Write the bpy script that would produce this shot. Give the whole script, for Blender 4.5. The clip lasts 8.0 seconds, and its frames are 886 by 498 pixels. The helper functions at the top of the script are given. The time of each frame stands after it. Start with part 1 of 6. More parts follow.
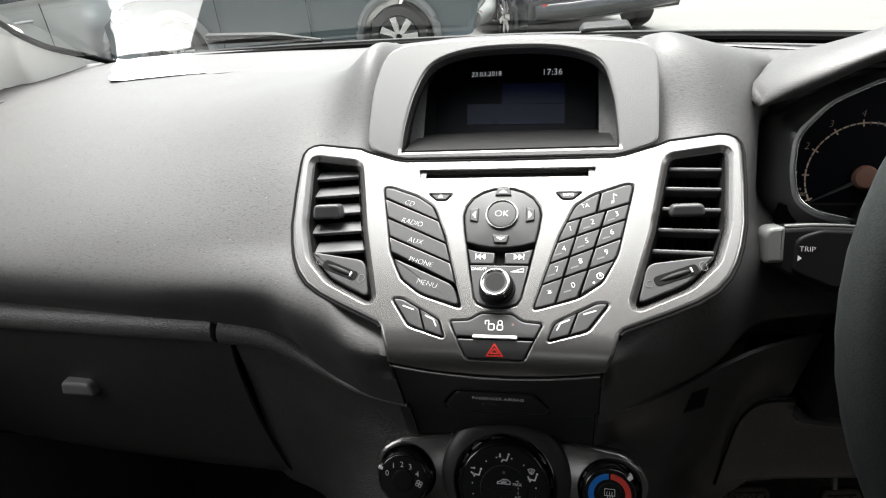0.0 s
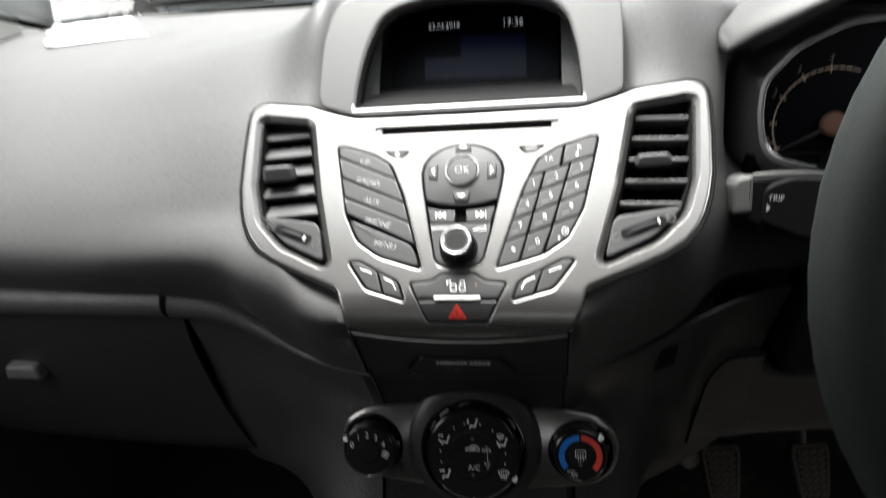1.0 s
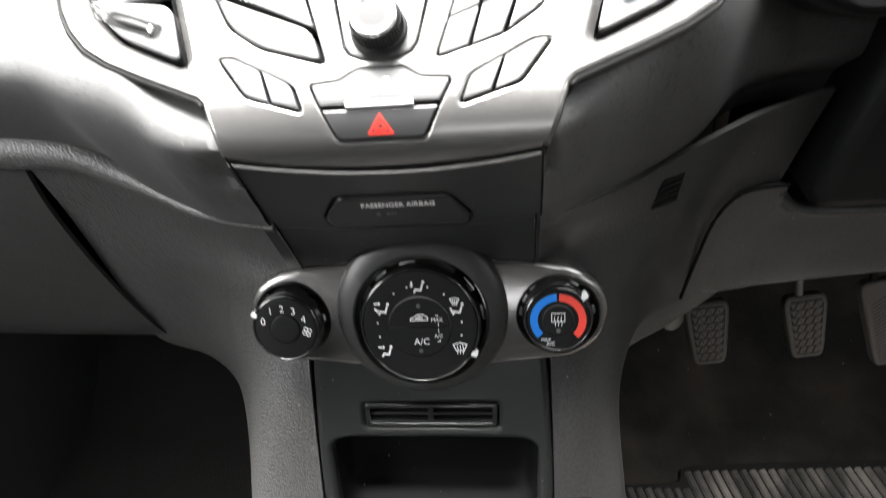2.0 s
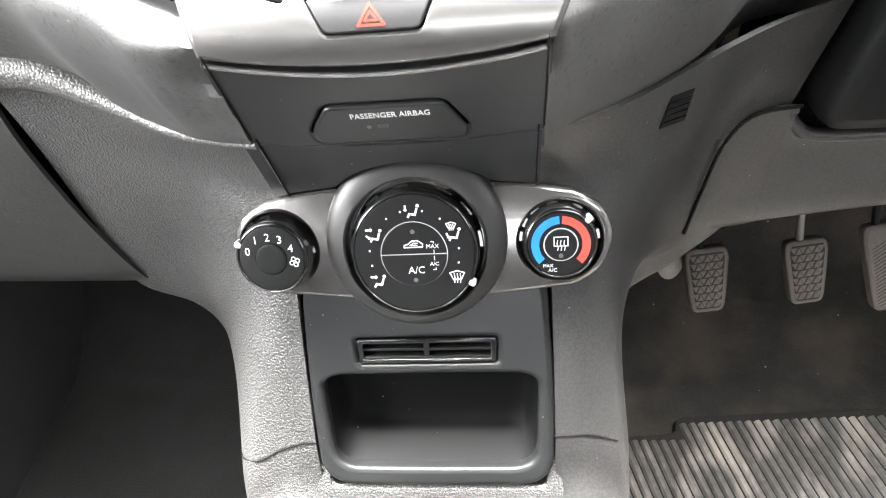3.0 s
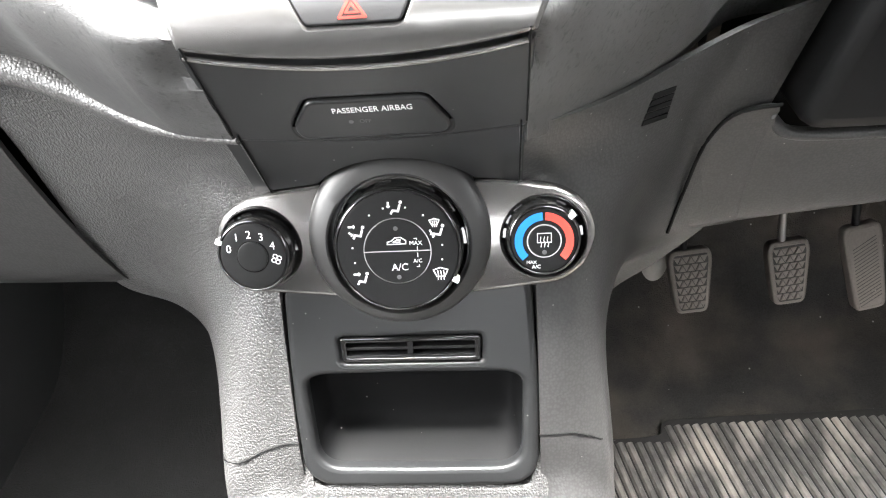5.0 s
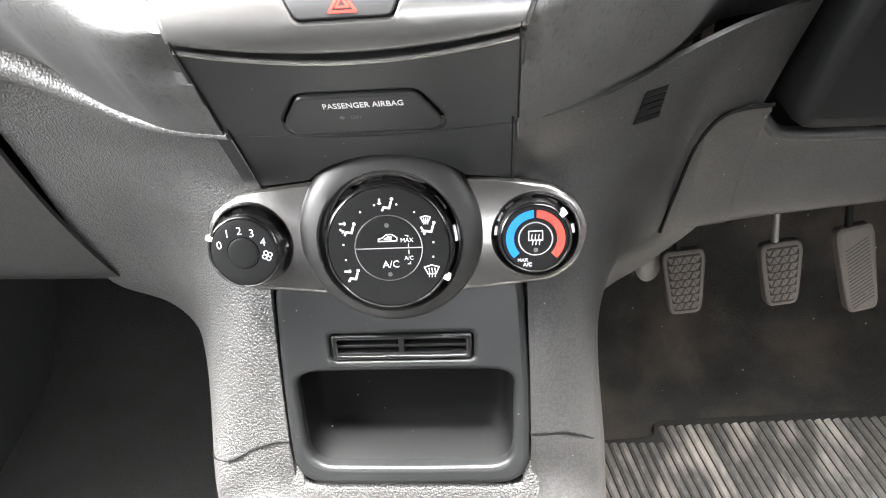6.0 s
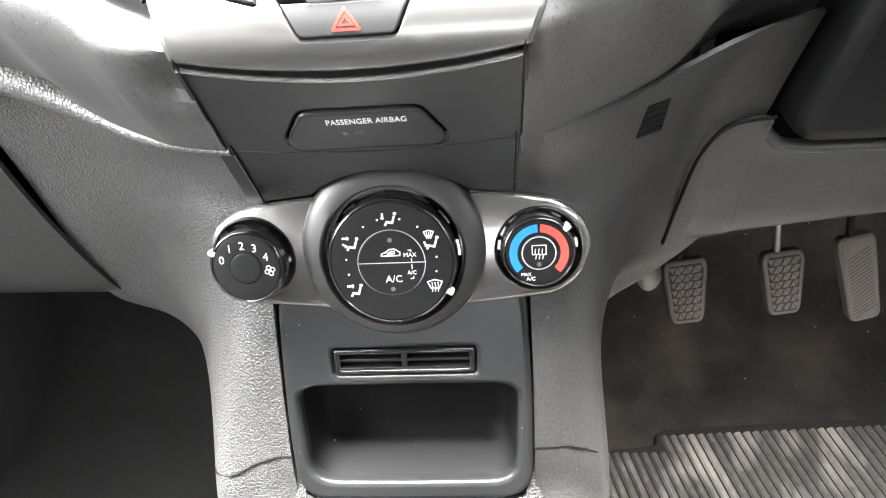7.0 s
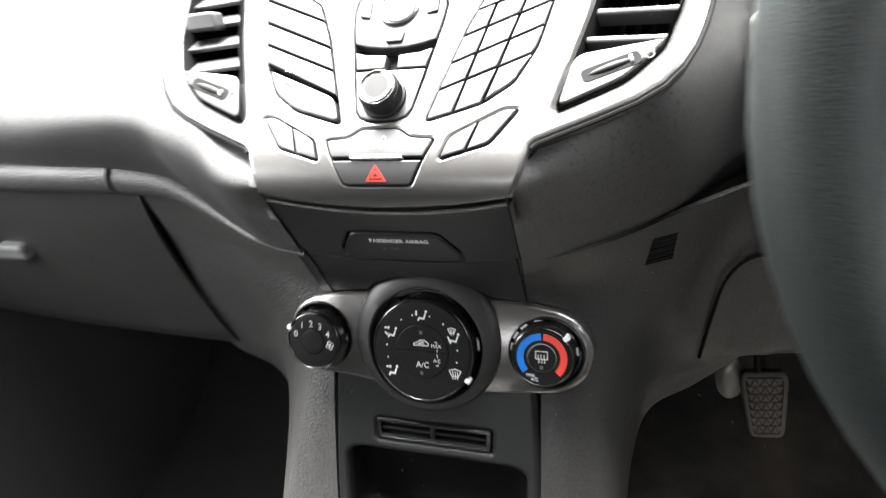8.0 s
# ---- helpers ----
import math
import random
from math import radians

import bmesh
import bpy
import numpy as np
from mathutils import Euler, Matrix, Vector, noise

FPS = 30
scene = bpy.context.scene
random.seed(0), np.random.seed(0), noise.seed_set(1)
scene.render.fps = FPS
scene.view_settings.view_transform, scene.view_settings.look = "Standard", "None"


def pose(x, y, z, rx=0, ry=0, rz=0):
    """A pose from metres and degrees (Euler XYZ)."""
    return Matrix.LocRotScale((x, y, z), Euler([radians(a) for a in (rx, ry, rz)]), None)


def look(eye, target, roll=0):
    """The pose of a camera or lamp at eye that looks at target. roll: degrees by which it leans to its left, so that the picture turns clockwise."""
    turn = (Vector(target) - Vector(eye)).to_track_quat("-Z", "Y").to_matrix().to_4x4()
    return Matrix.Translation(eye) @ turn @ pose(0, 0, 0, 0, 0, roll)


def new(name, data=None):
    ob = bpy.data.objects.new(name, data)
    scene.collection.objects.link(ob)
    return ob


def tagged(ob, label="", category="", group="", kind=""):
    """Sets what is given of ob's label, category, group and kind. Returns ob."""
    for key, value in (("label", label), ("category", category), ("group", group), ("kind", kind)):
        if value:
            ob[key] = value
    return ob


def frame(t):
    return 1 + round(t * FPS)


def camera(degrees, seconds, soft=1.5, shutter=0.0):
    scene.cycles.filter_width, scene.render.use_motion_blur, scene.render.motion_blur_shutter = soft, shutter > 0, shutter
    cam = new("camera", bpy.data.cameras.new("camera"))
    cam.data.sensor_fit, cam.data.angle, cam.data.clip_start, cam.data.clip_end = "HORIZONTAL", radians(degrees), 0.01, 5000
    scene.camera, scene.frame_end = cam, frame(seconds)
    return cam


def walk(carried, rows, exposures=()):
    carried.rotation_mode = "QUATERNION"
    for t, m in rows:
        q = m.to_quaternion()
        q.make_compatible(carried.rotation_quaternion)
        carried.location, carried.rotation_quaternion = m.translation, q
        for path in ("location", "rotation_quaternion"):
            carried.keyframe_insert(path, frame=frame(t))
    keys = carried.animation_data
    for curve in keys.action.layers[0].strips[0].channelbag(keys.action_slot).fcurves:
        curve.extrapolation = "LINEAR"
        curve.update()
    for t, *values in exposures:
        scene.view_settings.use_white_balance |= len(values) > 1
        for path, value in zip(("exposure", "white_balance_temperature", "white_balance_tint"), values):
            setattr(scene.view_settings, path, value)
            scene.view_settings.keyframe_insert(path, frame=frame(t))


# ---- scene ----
cam = camera(71.6, 8.0, soft=1.1, shutter=0.5)
PATH = [
    (0, (0.056, -0.056, 1.149), (-0.358, 1.661, 0.211), -6.0),
    (0.5, (0.058, -0.057, 1.155), (-0.341, 1.668, 0.225), -6.9),
    (1, (0.062, -0.04, 1.125), (-0.268, 1.653, 0.113), -6.5),
    (1.2, (0.057, -0.011, 1.091), (-0.263, 1.602, -0.047), -6.8),
    (1.5, (0.055, 0.025, 1.055), (-0.235, 1.587, -0.159), -5.8),
    (2, (0.062, 0.05, 1.015), (-0.172, 1.527, -0.313), -7.7),
    (2.2, (0.06, 0.059, 0.999), (-0.177, 1.488, -0.38), -8.1),
    (3.3, (0.055, 0.043, 0.977), (-0.139, 1.462, -0.42), -7.4),
    (3.5, (0.055, 0.043, 0.976), (-0.138, 1.462, -0.419), -7.2),
    (4, (0.055, 0.043, 0.975), (-0.126, 1.467, -0.418), -6.8),
    (4.5, (0.057, 0.044, 0.973), (-0.116, 1.475, -0.413), -6.9),
    (4.7, (0.057, 0.043, 0.973), (-0.112, 1.477, -0.411), -6.8),
    (5.8, (0.059, 0.043, 0.97), (-0.091, 1.481, -0.413), -6.0),
    (6, (0.06, 0.042, 0.97), (-0.091, 1.481, -0.411), -5.9),
    (6.5, (0.058, 0.045, 0.973), (-0.092, 1.491, -0.401), -5.5),
    (7, (0.058, 0.046, 0.973), (-0.091, 1.499, -0.393), -6.0),
    (7.5, (0.06, 0.051, 0.982), (-0.116, 1.515, -0.369), -7.9),
    (7.7, (0.078, 0.047, 1.007), (-0.208, 1.582, -0.242), -11.2),
    (7.8, (0.101, 0.044, 1.022), (-0.318, 1.576, -0.193), -11.6),
    (8, (0.15, 0.017, 1.033), (-0.47, 1.529, -0.12), -11.2),
]
EXPOSURES = [(0, 1.66), (0.5, 1.66), (1.0, 1.58), (1.2, 2.0), (1.5, 2.85), (2.0, 3.8), (2.3, 4.65), (3.3, 5.6), (7.4, 5.6), (7.7, 5.2), (8.0, 4.0)]
walk(cam, [(t, look(eye, target, roll)) for t, eye, target, roll in PATH], EXPOSURES)

# ---- daylight: an overcast sky ----
SUN_EL, SUN_AZ = 68, -18
world = bpy.data.worlds.new("overcast_sky")
scene.world = world
world.use_nodes = True
wn = world.node_tree
sky = wn.nodes.new("ShaderNodeTexSky")
sky.sky_type, sky.sun_disc = "NISHITA", False
sky.sun_elevation, sky.sun_rotation = radians(SUN_EL), radians(SUN_AZ)
sky.air_density, sky.dust_density, sky.ozone_density = 1.0, 6.0, 1.0
greyed = wn.nodes.new("ShaderNodeHueSaturation")
greyed.inputs["Saturation"].default_value = 0.10
wn.links.new(sky.outputs[0], greyed.inputs["Color"])
wn.links.new(greyed.outputs[0], wn.nodes["Background"].inputs[0])
wn.nodes["Background"].inputs[1].default_value = 0.165

sun_data = bpy.data.lights.new("sun", "SUN")
sun_data.energy, sun_data.angle, sun_data.color = 4.6, radians(40), (1.0, 0.975, 0.945)
sun = new("sun", sun_data)
toward_sun = Vector((math.sin(radians(SUN_AZ)) * math.cos(radians(SUN_EL)), math.cos(radians(SUN_AZ)) * math.cos(radians(SUN_EL)), math.sin(radians(SUN_EL))))
sun.matrix_world = look(toward_sun * 8, (0, 0, 0))


def window_light(name, x, y, watts, aim=0.80):
    """A fill lamp added at a side window, on top of the sky's own daylight."""
    lamp = bpy.data.lights.new(name, "AREA")
    lamp.shape, lamp.size, lamp.size_y, lamp.energy, lamp.color = "RECTANGLE", 0.36, 0.26, watts, (1.0, 0.985, 0.96)
    new(name, lamp).matrix_world = look((x, y, 1.12), (0, y * 0.5, aim))


window_light("left_window_fill", -0.70, 0.10, 0.30)
# added well forward and aimed low, to brighten the driver's mat
window_light("right_window_fill", 0.69, 0.40, 0.60, 0.20)


# ---- materials ----
def material(name, color, rough=0.5, metal=0.0, grain=0.0, size=300.0, kind="noise", stretch=(1, 1, 1), vary=0.2,
             dust=0.0, emit=None, coat=0.0, wear=0.15, spec=0.5, patch=9.0, stain=None, speck_scale=75.0):
    """A surface with broad stains, fine relief (noise, or leather cells with shade painted between them) and specks of
    dust, at real size.
    """
    m = bpy.data.materials.new(name)
    m.use_nodes = True
    nt = m.node_tree
    b = nt.nodes["Principled BSDF"]
    b.inputs["Metallic"].default_value = metal
    b.inputs["Specular IOR Level"].default_value = spec
    b.inputs["Coat Weight"].default_value = coat
    b.inputs["Coat Roughness"].default_value = 0.08
    tc = nt.nodes.new("ShaderNodeTexCoord")
    mp = nt.nodes.new("ShaderNodeMapping")
    mp.inputs["Scale"].default_value = stretch
    nt.links.new(tc.outputs["Object"], mp.inputs[0])
    broad = nt.nodes.new("ShaderNodeTexNoise")
    broad.inputs["Scale"].default_value, broad.inputs["Detail"].default_value = patch, 6.0
    nt.links.new(tc.outputs["Object"], broad.inputs["Vector"])
    fine = nt.nodes.new("ShaderNodeTexNoise")
    fine.inputs["Scale"].default_value, fine.inputs["Detail"].default_value = size, 3.0
    nt.links.new(mp.outputs[0], fine.inputs["Vector"])
    mix = nt.nodes.new("ShaderNodeMix")
    mix.data_type = "RGBA"
    mix.inputs["A"].default_value = (*[c * (1 - vary) for c in color], 1)
    mix.inputs["B"].default_value = (*[min(1, c * (1 + vary)) for c in color], 1)
    both = nt.nodes.new("ShaderNodeMath")
    both.operation = "ADD"
    half = nt.nodes.new("ShaderNodeMath")
    half.operation, half.inputs[1].default_value = "MULTIPLY", 0.5
    nt.links.new(broad.outputs[0], both.inputs[0])
    nt.links.new(fine.outputs[0], both.inputs[1])
    nt.links.new(both.outputs[0], half.inputs[0])
    nt.links.new(half.outputs[0], mix.inputs["Factor"])
    shade = mix.outputs["Result"]
    if stain:
        tint, scale, along, lo, hi = stain
        smp = nt.nodes.new("ShaderNodeMapping")
        smp.inputs["Scale"].default_value, smp.inputs["Rotation"].default_value = (1, along, 1), (0, 0, radians(13) if along != 1 else 0)
        nt.links.new(tc.outputs["Object"], smp.inputs[0])
        sn = nt.nodes.new("ShaderNodeTexNoise")
        sn.inputs["Scale"].default_value, sn.inputs["Detail"].default_value = scale, 7.0
        nt.links.new(smp.outputs[0], sn.inputs["Vector"])
        edge = nt.nodes.new("ShaderNodeMapRange")
        edge.inputs["From Min"].default_value, edge.inputs["From Max"].default_value = lo, hi
        nt.links.new(sn.outputs[0], edge.inputs["Value"])
        mark = nt.nodes.new("ShaderNodeMix")
        mark.data_type = "RGBA"
        nt.links.new(edge.outputs[0], mark.inputs["Factor"])
        nt.links.new(shade, mark.inputs["A"])
        mark.inputs["B"].default_value = (*tint, 1)
        shade = mark.outputs["Result"]
    if dust:
        vo = nt.nodes.new("ShaderNodeTexVoronoi")
        vo.inputs["Scale"].default_value = speck_scale
        nt.links.new(tc.outputs["Object"], vo.inputs["Vector"])
        cut = nt.nodes.new("ShaderNodeMapRange")
        cut.inputs["From Min"].default_value, cut.inputs["From Max"].default_value = 0.055, 0.03
        cut.inputs["To Min"].default_value, cut.inputs["To Max"].default_value = 0.0, dust
        nt.links.new(vo.outputs["Distance"], cut.inputs["Value"])
        speck = nt.nodes.new("ShaderNodeMix")
        speck.data_type = "RGBA"
        nt.links.new(cut.outputs[0], speck.inputs["Factor"])
        nt.links.new(shade, speck.inputs["A"])
        speck.inputs["B"].default_value = (0.45, 0.43, 0.4, 1)
        shade = speck.outputs["Result"]
    nt.links.new(shade, b.inputs["Base Color"])
    rr = nt.nodes.new("ShaderNodeMapRange")
    rr.inputs["To Min"].default_value, rr.inputs["To Max"].default_value = max(0.02, rough - wear), min(1, rough + wear)
    nt.links.new(broad.outputs[0], rr.inputs["Value"])
    nt.links.new(rr.outputs[0], b.inputs["Roughness"])
    if grain:
        bump = nt.nodes.new("ShaderNodeBump")
        bump.inputs["Strength"].default_value = 1.0
        bump.inputs["Distance"].default_value = grain
        height = fine.outputs[0]
        if kind == "leather":
            cell = nt.nodes.new("ShaderNodeTexVoronoi")
            cell.feature = "SMOOTH_F1"
            cell.inputs["Smoothness"].default_value = 0.18
            cell.inputs["Scale"].default_value = size
            nt.links.new(mp.outputs[0], cell.inputs["Vector"])
            pebble = nt.nodes.new("ShaderNodeMapRange")
            pebble.interpolation_type = "SMOOTHSTEP"
            pebble.inputs["From Min"].default_value, pebble.inputs["From Max"].default_value = 0.72, 0.25
            cell.inputs["Randomness"].default_value = 0.75
            nt.links.new(cell.outputs["Distance"], pebble.inputs["Value"])
            height = pebble.outputs[0]
            # shade between the leather cells, multiplied into the base colour
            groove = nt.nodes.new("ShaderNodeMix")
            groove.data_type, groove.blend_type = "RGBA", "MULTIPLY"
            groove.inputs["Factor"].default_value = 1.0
            crease_shade = nt.nodes.new("ShaderNodeMapRange")
            crease_shade.inputs["To Min"].default_value, crease_shade.inputs["To Max"].default_value = 0.66, 1.0
            nt.links.new(pebble.outputs[0], crease_shade.inputs["Value"])
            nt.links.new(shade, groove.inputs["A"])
            nt.links.new(crease_shade.outputs[0], groove.inputs["B"])
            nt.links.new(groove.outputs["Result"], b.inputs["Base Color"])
        nt.links.new(height, bump.inputs["Height"])
        nt.links.new(bump.outputs[0], b.inputs["Normal"])
    if emit:
        b.inputs["Emission Color"].default_value = (*emit[:3], 1)
        b.inputs["Emission Strength"].default_value = emit[3]
    return m


PAD = material("soft_touch_pad", (0.0465, 0.0460, 0.0456), 0.56, grain=0.00020, size=1300, stretch=(0.28, 1, 1.5), vary=0.36, dust=0.22, spec=0.5, stain=((0.026, 0.0257, 0.0254), 300.0, 3.0, 0.56, 0.64))
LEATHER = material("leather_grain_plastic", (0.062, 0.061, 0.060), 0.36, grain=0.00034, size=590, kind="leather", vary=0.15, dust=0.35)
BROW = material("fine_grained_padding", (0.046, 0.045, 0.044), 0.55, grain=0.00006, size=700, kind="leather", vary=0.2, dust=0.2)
# LEATHER's plastic with fainter grain, and shade put into its base colour
SHADEDGRAIN = material("shaded_faint_grain_plastic", (0.032, 0.0315, 0.031), 0.44, grain=0.00006, size=480, kind="leather", vary=0.15, dust=0.35)
# base colour lightened for the light that falls on the ledge tops
LITLEDGE = material("lit_grained_ledge_plastic", (0.085, 0.083, 0.082), 0.40, grain=0.00022, size=500, kind="leather", vary=0.15, dust=0.3)
SILVER = material("satin_silver_paint", (0.205, 0.202, 0.198), 0.26, metal=0.80, size=1500, vary=0.03, wear=0.02)
GREYPLATE = material("satin_charcoal_paint", (0.0135, 0.0139, 0.0143), 0.33, metal=0.0, grain=0.00003, size=1400, vary=0.1, dust=0.35, wear=0.05, spec=0.38)
RINGPAINT = material("dark_gunmetal_paint", (0.032, 0.0315, 0.031), 0.42, metal=0.3, grain=0.00003, size=1400, vary=0.08, wear=0.05)
POD = material("satin_gunmetal_paint", (0.270, 0.262, 0.255), 0.21, metal=0.85, grain=0.00003, size=1400, vary=0.08, wear=0.05)
PODSATIN = material("satin_grey_collar_paint", (0.340, 0.338, 0.335), 0.30, metal=0.75, grain=0.00003, size=1400, vary=0.08, wear=0.05)
BLACK = material("black_gloss_plastic", (0.010, 0.010, 0.010), 0.10, vary=0.2, wear=0.03, spec=0.7)
MATT = material("matt_black_plastic", (0.0075, 0.0075, 0.0077), 0.5, grain=0.00005, size=900, vary=0.2, spec=0.16)
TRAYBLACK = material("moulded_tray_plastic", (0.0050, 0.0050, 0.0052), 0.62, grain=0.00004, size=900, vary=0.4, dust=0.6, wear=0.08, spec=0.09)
SLAT = material("grey_slat_plastic", (0.040, 0.040, 0.041), 0.45, grain=0.00003, size=1200, vary=0.15, wear=0.06, dust=0.3)
KEY = material("button_rubber_grey", (0.023, 0.023, 0.0238), 0.42, grain=0.00004, size=1200, vary=0.12, wear=0.06, spec=0.38)
# near-black colour standing in for the shade inside gaps, ducts and hollows
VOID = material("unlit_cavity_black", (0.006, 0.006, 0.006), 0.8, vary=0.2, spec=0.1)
FRIT = material("black_ceramic_border", (0.0025, 0.0025, 0.0025), 0.7, vary=0.1, spec=0.03)
CHROME = material("brushed_chrome", (0.75, 0.75, 0.74), 0.16, metal=1.0, vary=0.05, wear=0.05)
WHITE = material("white_print", (0.80, 0.80, 0.79), 0.5, vary=0.04)
DIM = material("dim_grey_print", (0.085, 0.085, 0.085), 0.5, vary=0.1)
AMBERPRINT = material("warm_grey_print", (0.40, 0.31, 0.24), 0.5, vary=0.1)
BLUE = material("blue_scale_print", (0.0, 0.17, 0.62), 0.45, vary=0.05)
RED = material("red_scale_print", (0.62, 0.045, 0.03), 0.45, vary=0.05)
HAZRED = material("red_hazard_print", (0.55, 0.03, 0.02), 0.4, vary=0.05)
CAPGREY = material("pale_grey_stalk_plastic", (0.15, 0.155, 0.15), 0.45, vary=0.06)
NEEDLE = material("rust_needle_cap", (0.16, 0.075, 0.05), 0.5, vary=0.15)
LCD = material("unlit_display_glass", (0.002, 0.0024, 0.004), 0.4, vary=0.1, wear=0.03, spec=0.05)
LCDBLUE = material("faint_blue_display", (0.002, 0.003, 0.010), 0.3, vary=0.1, spec=0.1, emit=(0.03, 0.09, 0.55, 0.0022))
LCDTEXT = material("lit_display_digits", (0.5, 0.5, 0.5), 0.4, vary=0.05, emit=(0.9, 0.95, 1.0, 0.22))
# without the driver's dust, and darkened further for the passenger footwell's shade
CARPET = material("shaded_charcoal_felt", (0.024, 0.0238, 0.0235), 0.95, grain=0.0020, size=420, vary=0.6, spec=0.1, patch=16)
DUSTYCARPET = material("dusty_felt_carpet", (0.043, 0.0415, 0.0395), 0.95, grain=0.0020, size=420, vary=0.8, dust=0.8, spec=0.1, patch=16, stain=((0.130, 0.110, 0.092), 7.0, 1, 0.42, 0.78), speck_scale=30.0)
MATRUBBER = material("dusty_rubber_mat", (0.128, 0.119, 0.111), 0.62, grain=0.0008, size=110, vary=0.8, dust=0.9, patch=60, stain=((0.52, 0.47, 0.42), 21.0, 0.55, 0.47, 0.70))
MATGROOVE = material("dark_rubber_groove", (0.020, 0.019, 0.0175), 0.8, grain=0.0006, size=200, vary=0.5, dust=0.4)
PEDAL = material("worn_pedal_rubber", (0.112, 0.098, 0.087), 0.6, grain=0.0005, size=350, vary=0.45)
STEEL = material("painted_steel_arm", (0.30, 0.29, 0.28), 0.4, metal=0.6, vary=0.2)
WHEELRIM = material("leather_wheel_rim", (0.018, 0.022, 0.0213), 0.6, grain=0.00003, size=1000, kind="leather", vary=0.2, spec=0.25)
HEADLINER = material("dark_headliner_felt", (0.055, 0.054, 0.053), 0.95, grain=0.0006, size=600, vary=0.08, spec=0.1)
PILLAR = material("light_pillar_trim", (0.86, 0.86, 0.82), 0.7, grain=0.0001, size=700, vary=0.06)
DOORTRIM = material("dark_door_trim", (0.05, 0.05, 0.05), 0.7, grain=0.0004, size=400, vary=0.2)
PAPER = material("white_paper", (0.86, 0.86, 0.85), 0.8, grain=0.00008, size=600, vary=0.03)
CONCRETE = material("pale_wet_concrete", (0.088, 0.086, 0.078), 0.75, grain=0.004, size=14, vary=0.35, patch=0.8)
TYRE = material("tyre_rubber", (0.022, 0.022, 0.022), 0.8, grain=0.001, size=120, vary=0.2)
ALLOY = material("silver_alloy", (0.62, 0.62, 0.61), 0.3, metal=0.8, vary=0.08)
BLUECAR = material("blue_grey_car_paint", (0.050, 0.075, 0.085), 0.3, metal=0.3, coat=0.6, vary=0.03, wear=0.02, patch=1.5)
BLACKCAR = material("black_car_paint", (0.018, 0.022, 0.024), 0.25, metal=0.2, coat=0.7, vary=0.03, wear=0.02, patch=1.5)
SILVERCAR = material("silver_car_paint", (0.42, 0.43, 0.43), 0.32, metal=0.5, coat=0.6, vary=0.03, wear=0.02, patch=1.5)
CLADDING = material("grey_wheel_arch_cladding", (0.16, 0.17, 0.17), 0.6, vary=0.15)
CARGLASS = material("tinted_car_glass", (0.02, 0.025, 0.028), 0.06, vary=0.1, wear=0.02)
TAILRED = material("red_lamp_lens", (0.50, 0.025, 0.02), 0.2, vary=0.1)
HEADLAMP = material("clear_lamp_lens", (0.70, 0.71, 0.72), 0.12, vary=0.1, wear=0.05)


def glass_material():
    m = bpy.data.materials.new("windscreen_glass")
    m.use_nodes = True
    nt = m.node_tree
    nt.nodes.remove(nt.nodes["Principled BSDF"])
    out = nt.nodes["Material Output"]
    clear = nt.nodes.new("ShaderNodeBsdfTransparent")
    clear.inputs[0].default_value = (0.90, 0.94, 0.93, 1)
    gloss = nt.nodes.new("ShaderNodeBsdfGlossy")
    gloss.inputs["Roughness"].default_value = 0.015
    facing = nt.nodes.new("ShaderNodeLayerWeight")
    facing.inputs["Blend"].default_value = 0.5
    fifth = nt.nodes.new("ShaderNodeMath")
    fifth.operation, fifth.inputs[1].default_value = "POWER", 5.0
    fres = nt.nodes.new("ShaderNodeMath")
    fres.operation, fres.inputs[1].default_value, fres.inputs[2].default_value = "MULTIPLY_ADD", 0.78, 0.03
    nt.links.new(facing.outputs["Facing"], fifth.inputs[0])
    nt.links.new(fifth.outputs[0], fres.inputs[0])
    mix = nt.nodes.new("ShaderNodeMixShader")
    nt.links.new(fres.outputs[0], mix.inputs[0])
    nt.links.new(clear.outputs[0], mix.inputs[1])
    nt.links.new(gloss.outputs[0], mix.inputs[2])
    nt.links.new(mix.outputs[0], out.inputs[0])
    return m


GLASS = glass_material()


# ---- mesh helpers ----
def thing(name, base, label, category, group="", kind=""):
    """An Empty at the base of a thing, to hold its parts."""
    ob = new(name)
    ob.empty_display_size = 0.02
    ob.location = base
    return tagged(ob, label, category, group, kind)


def origin_of(ob):
    at = Vector((0, 0, 0))
    while ob:
        at += ob.location
        ob = ob.parent
    return at


def root_name(ob):
    while ob and ob.parent:
        ob = ob.parent
    return ob.name if ob else ""


def part(name, bm, mat, parent=None, label="", angle=40):
    """Links a bmesh, built in world metres, as one mesh object, under a thing or a part."""
    bmesh.ops.remove_doubles(bm, verts=bm.verts, dist=0.00001)
    if root_name(parent) == "radio_fascia":
        roll_under(bm)
    bmesh.ops.recalc_face_normals(bm, faces=bm.faces)
    for e in bm.edges:
        if len(e.link_faces) == 2 and e.calc_face_angle(0) > radians(angle):
            e.smooth = False
    for f in bm.faces:
        f.smooth = True
    me = bpy.data.meshes.new(name)
    if parent:
        bmesh.ops.translate(bm, verts=bm.verts, vec=-origin_of(parent))
    bm.to_mesh(me)
    bm.free()
    me.materials.append(mat)
    ob = new(name, me)
    if any(len(f.vertices) > 4 for f in me.polygons) or len(me.polygons) > 200 and name in ("panel", "plate", "surround", "upper_panel"):
        even = ob.modifiers.new("even_shading", "WEIGHTED_NORMAL")
        even.weight, even.keep_sharp = 90, True
    if parent:
        ob.parent = parent
    if label:
        ob["label"] = label
    return ob


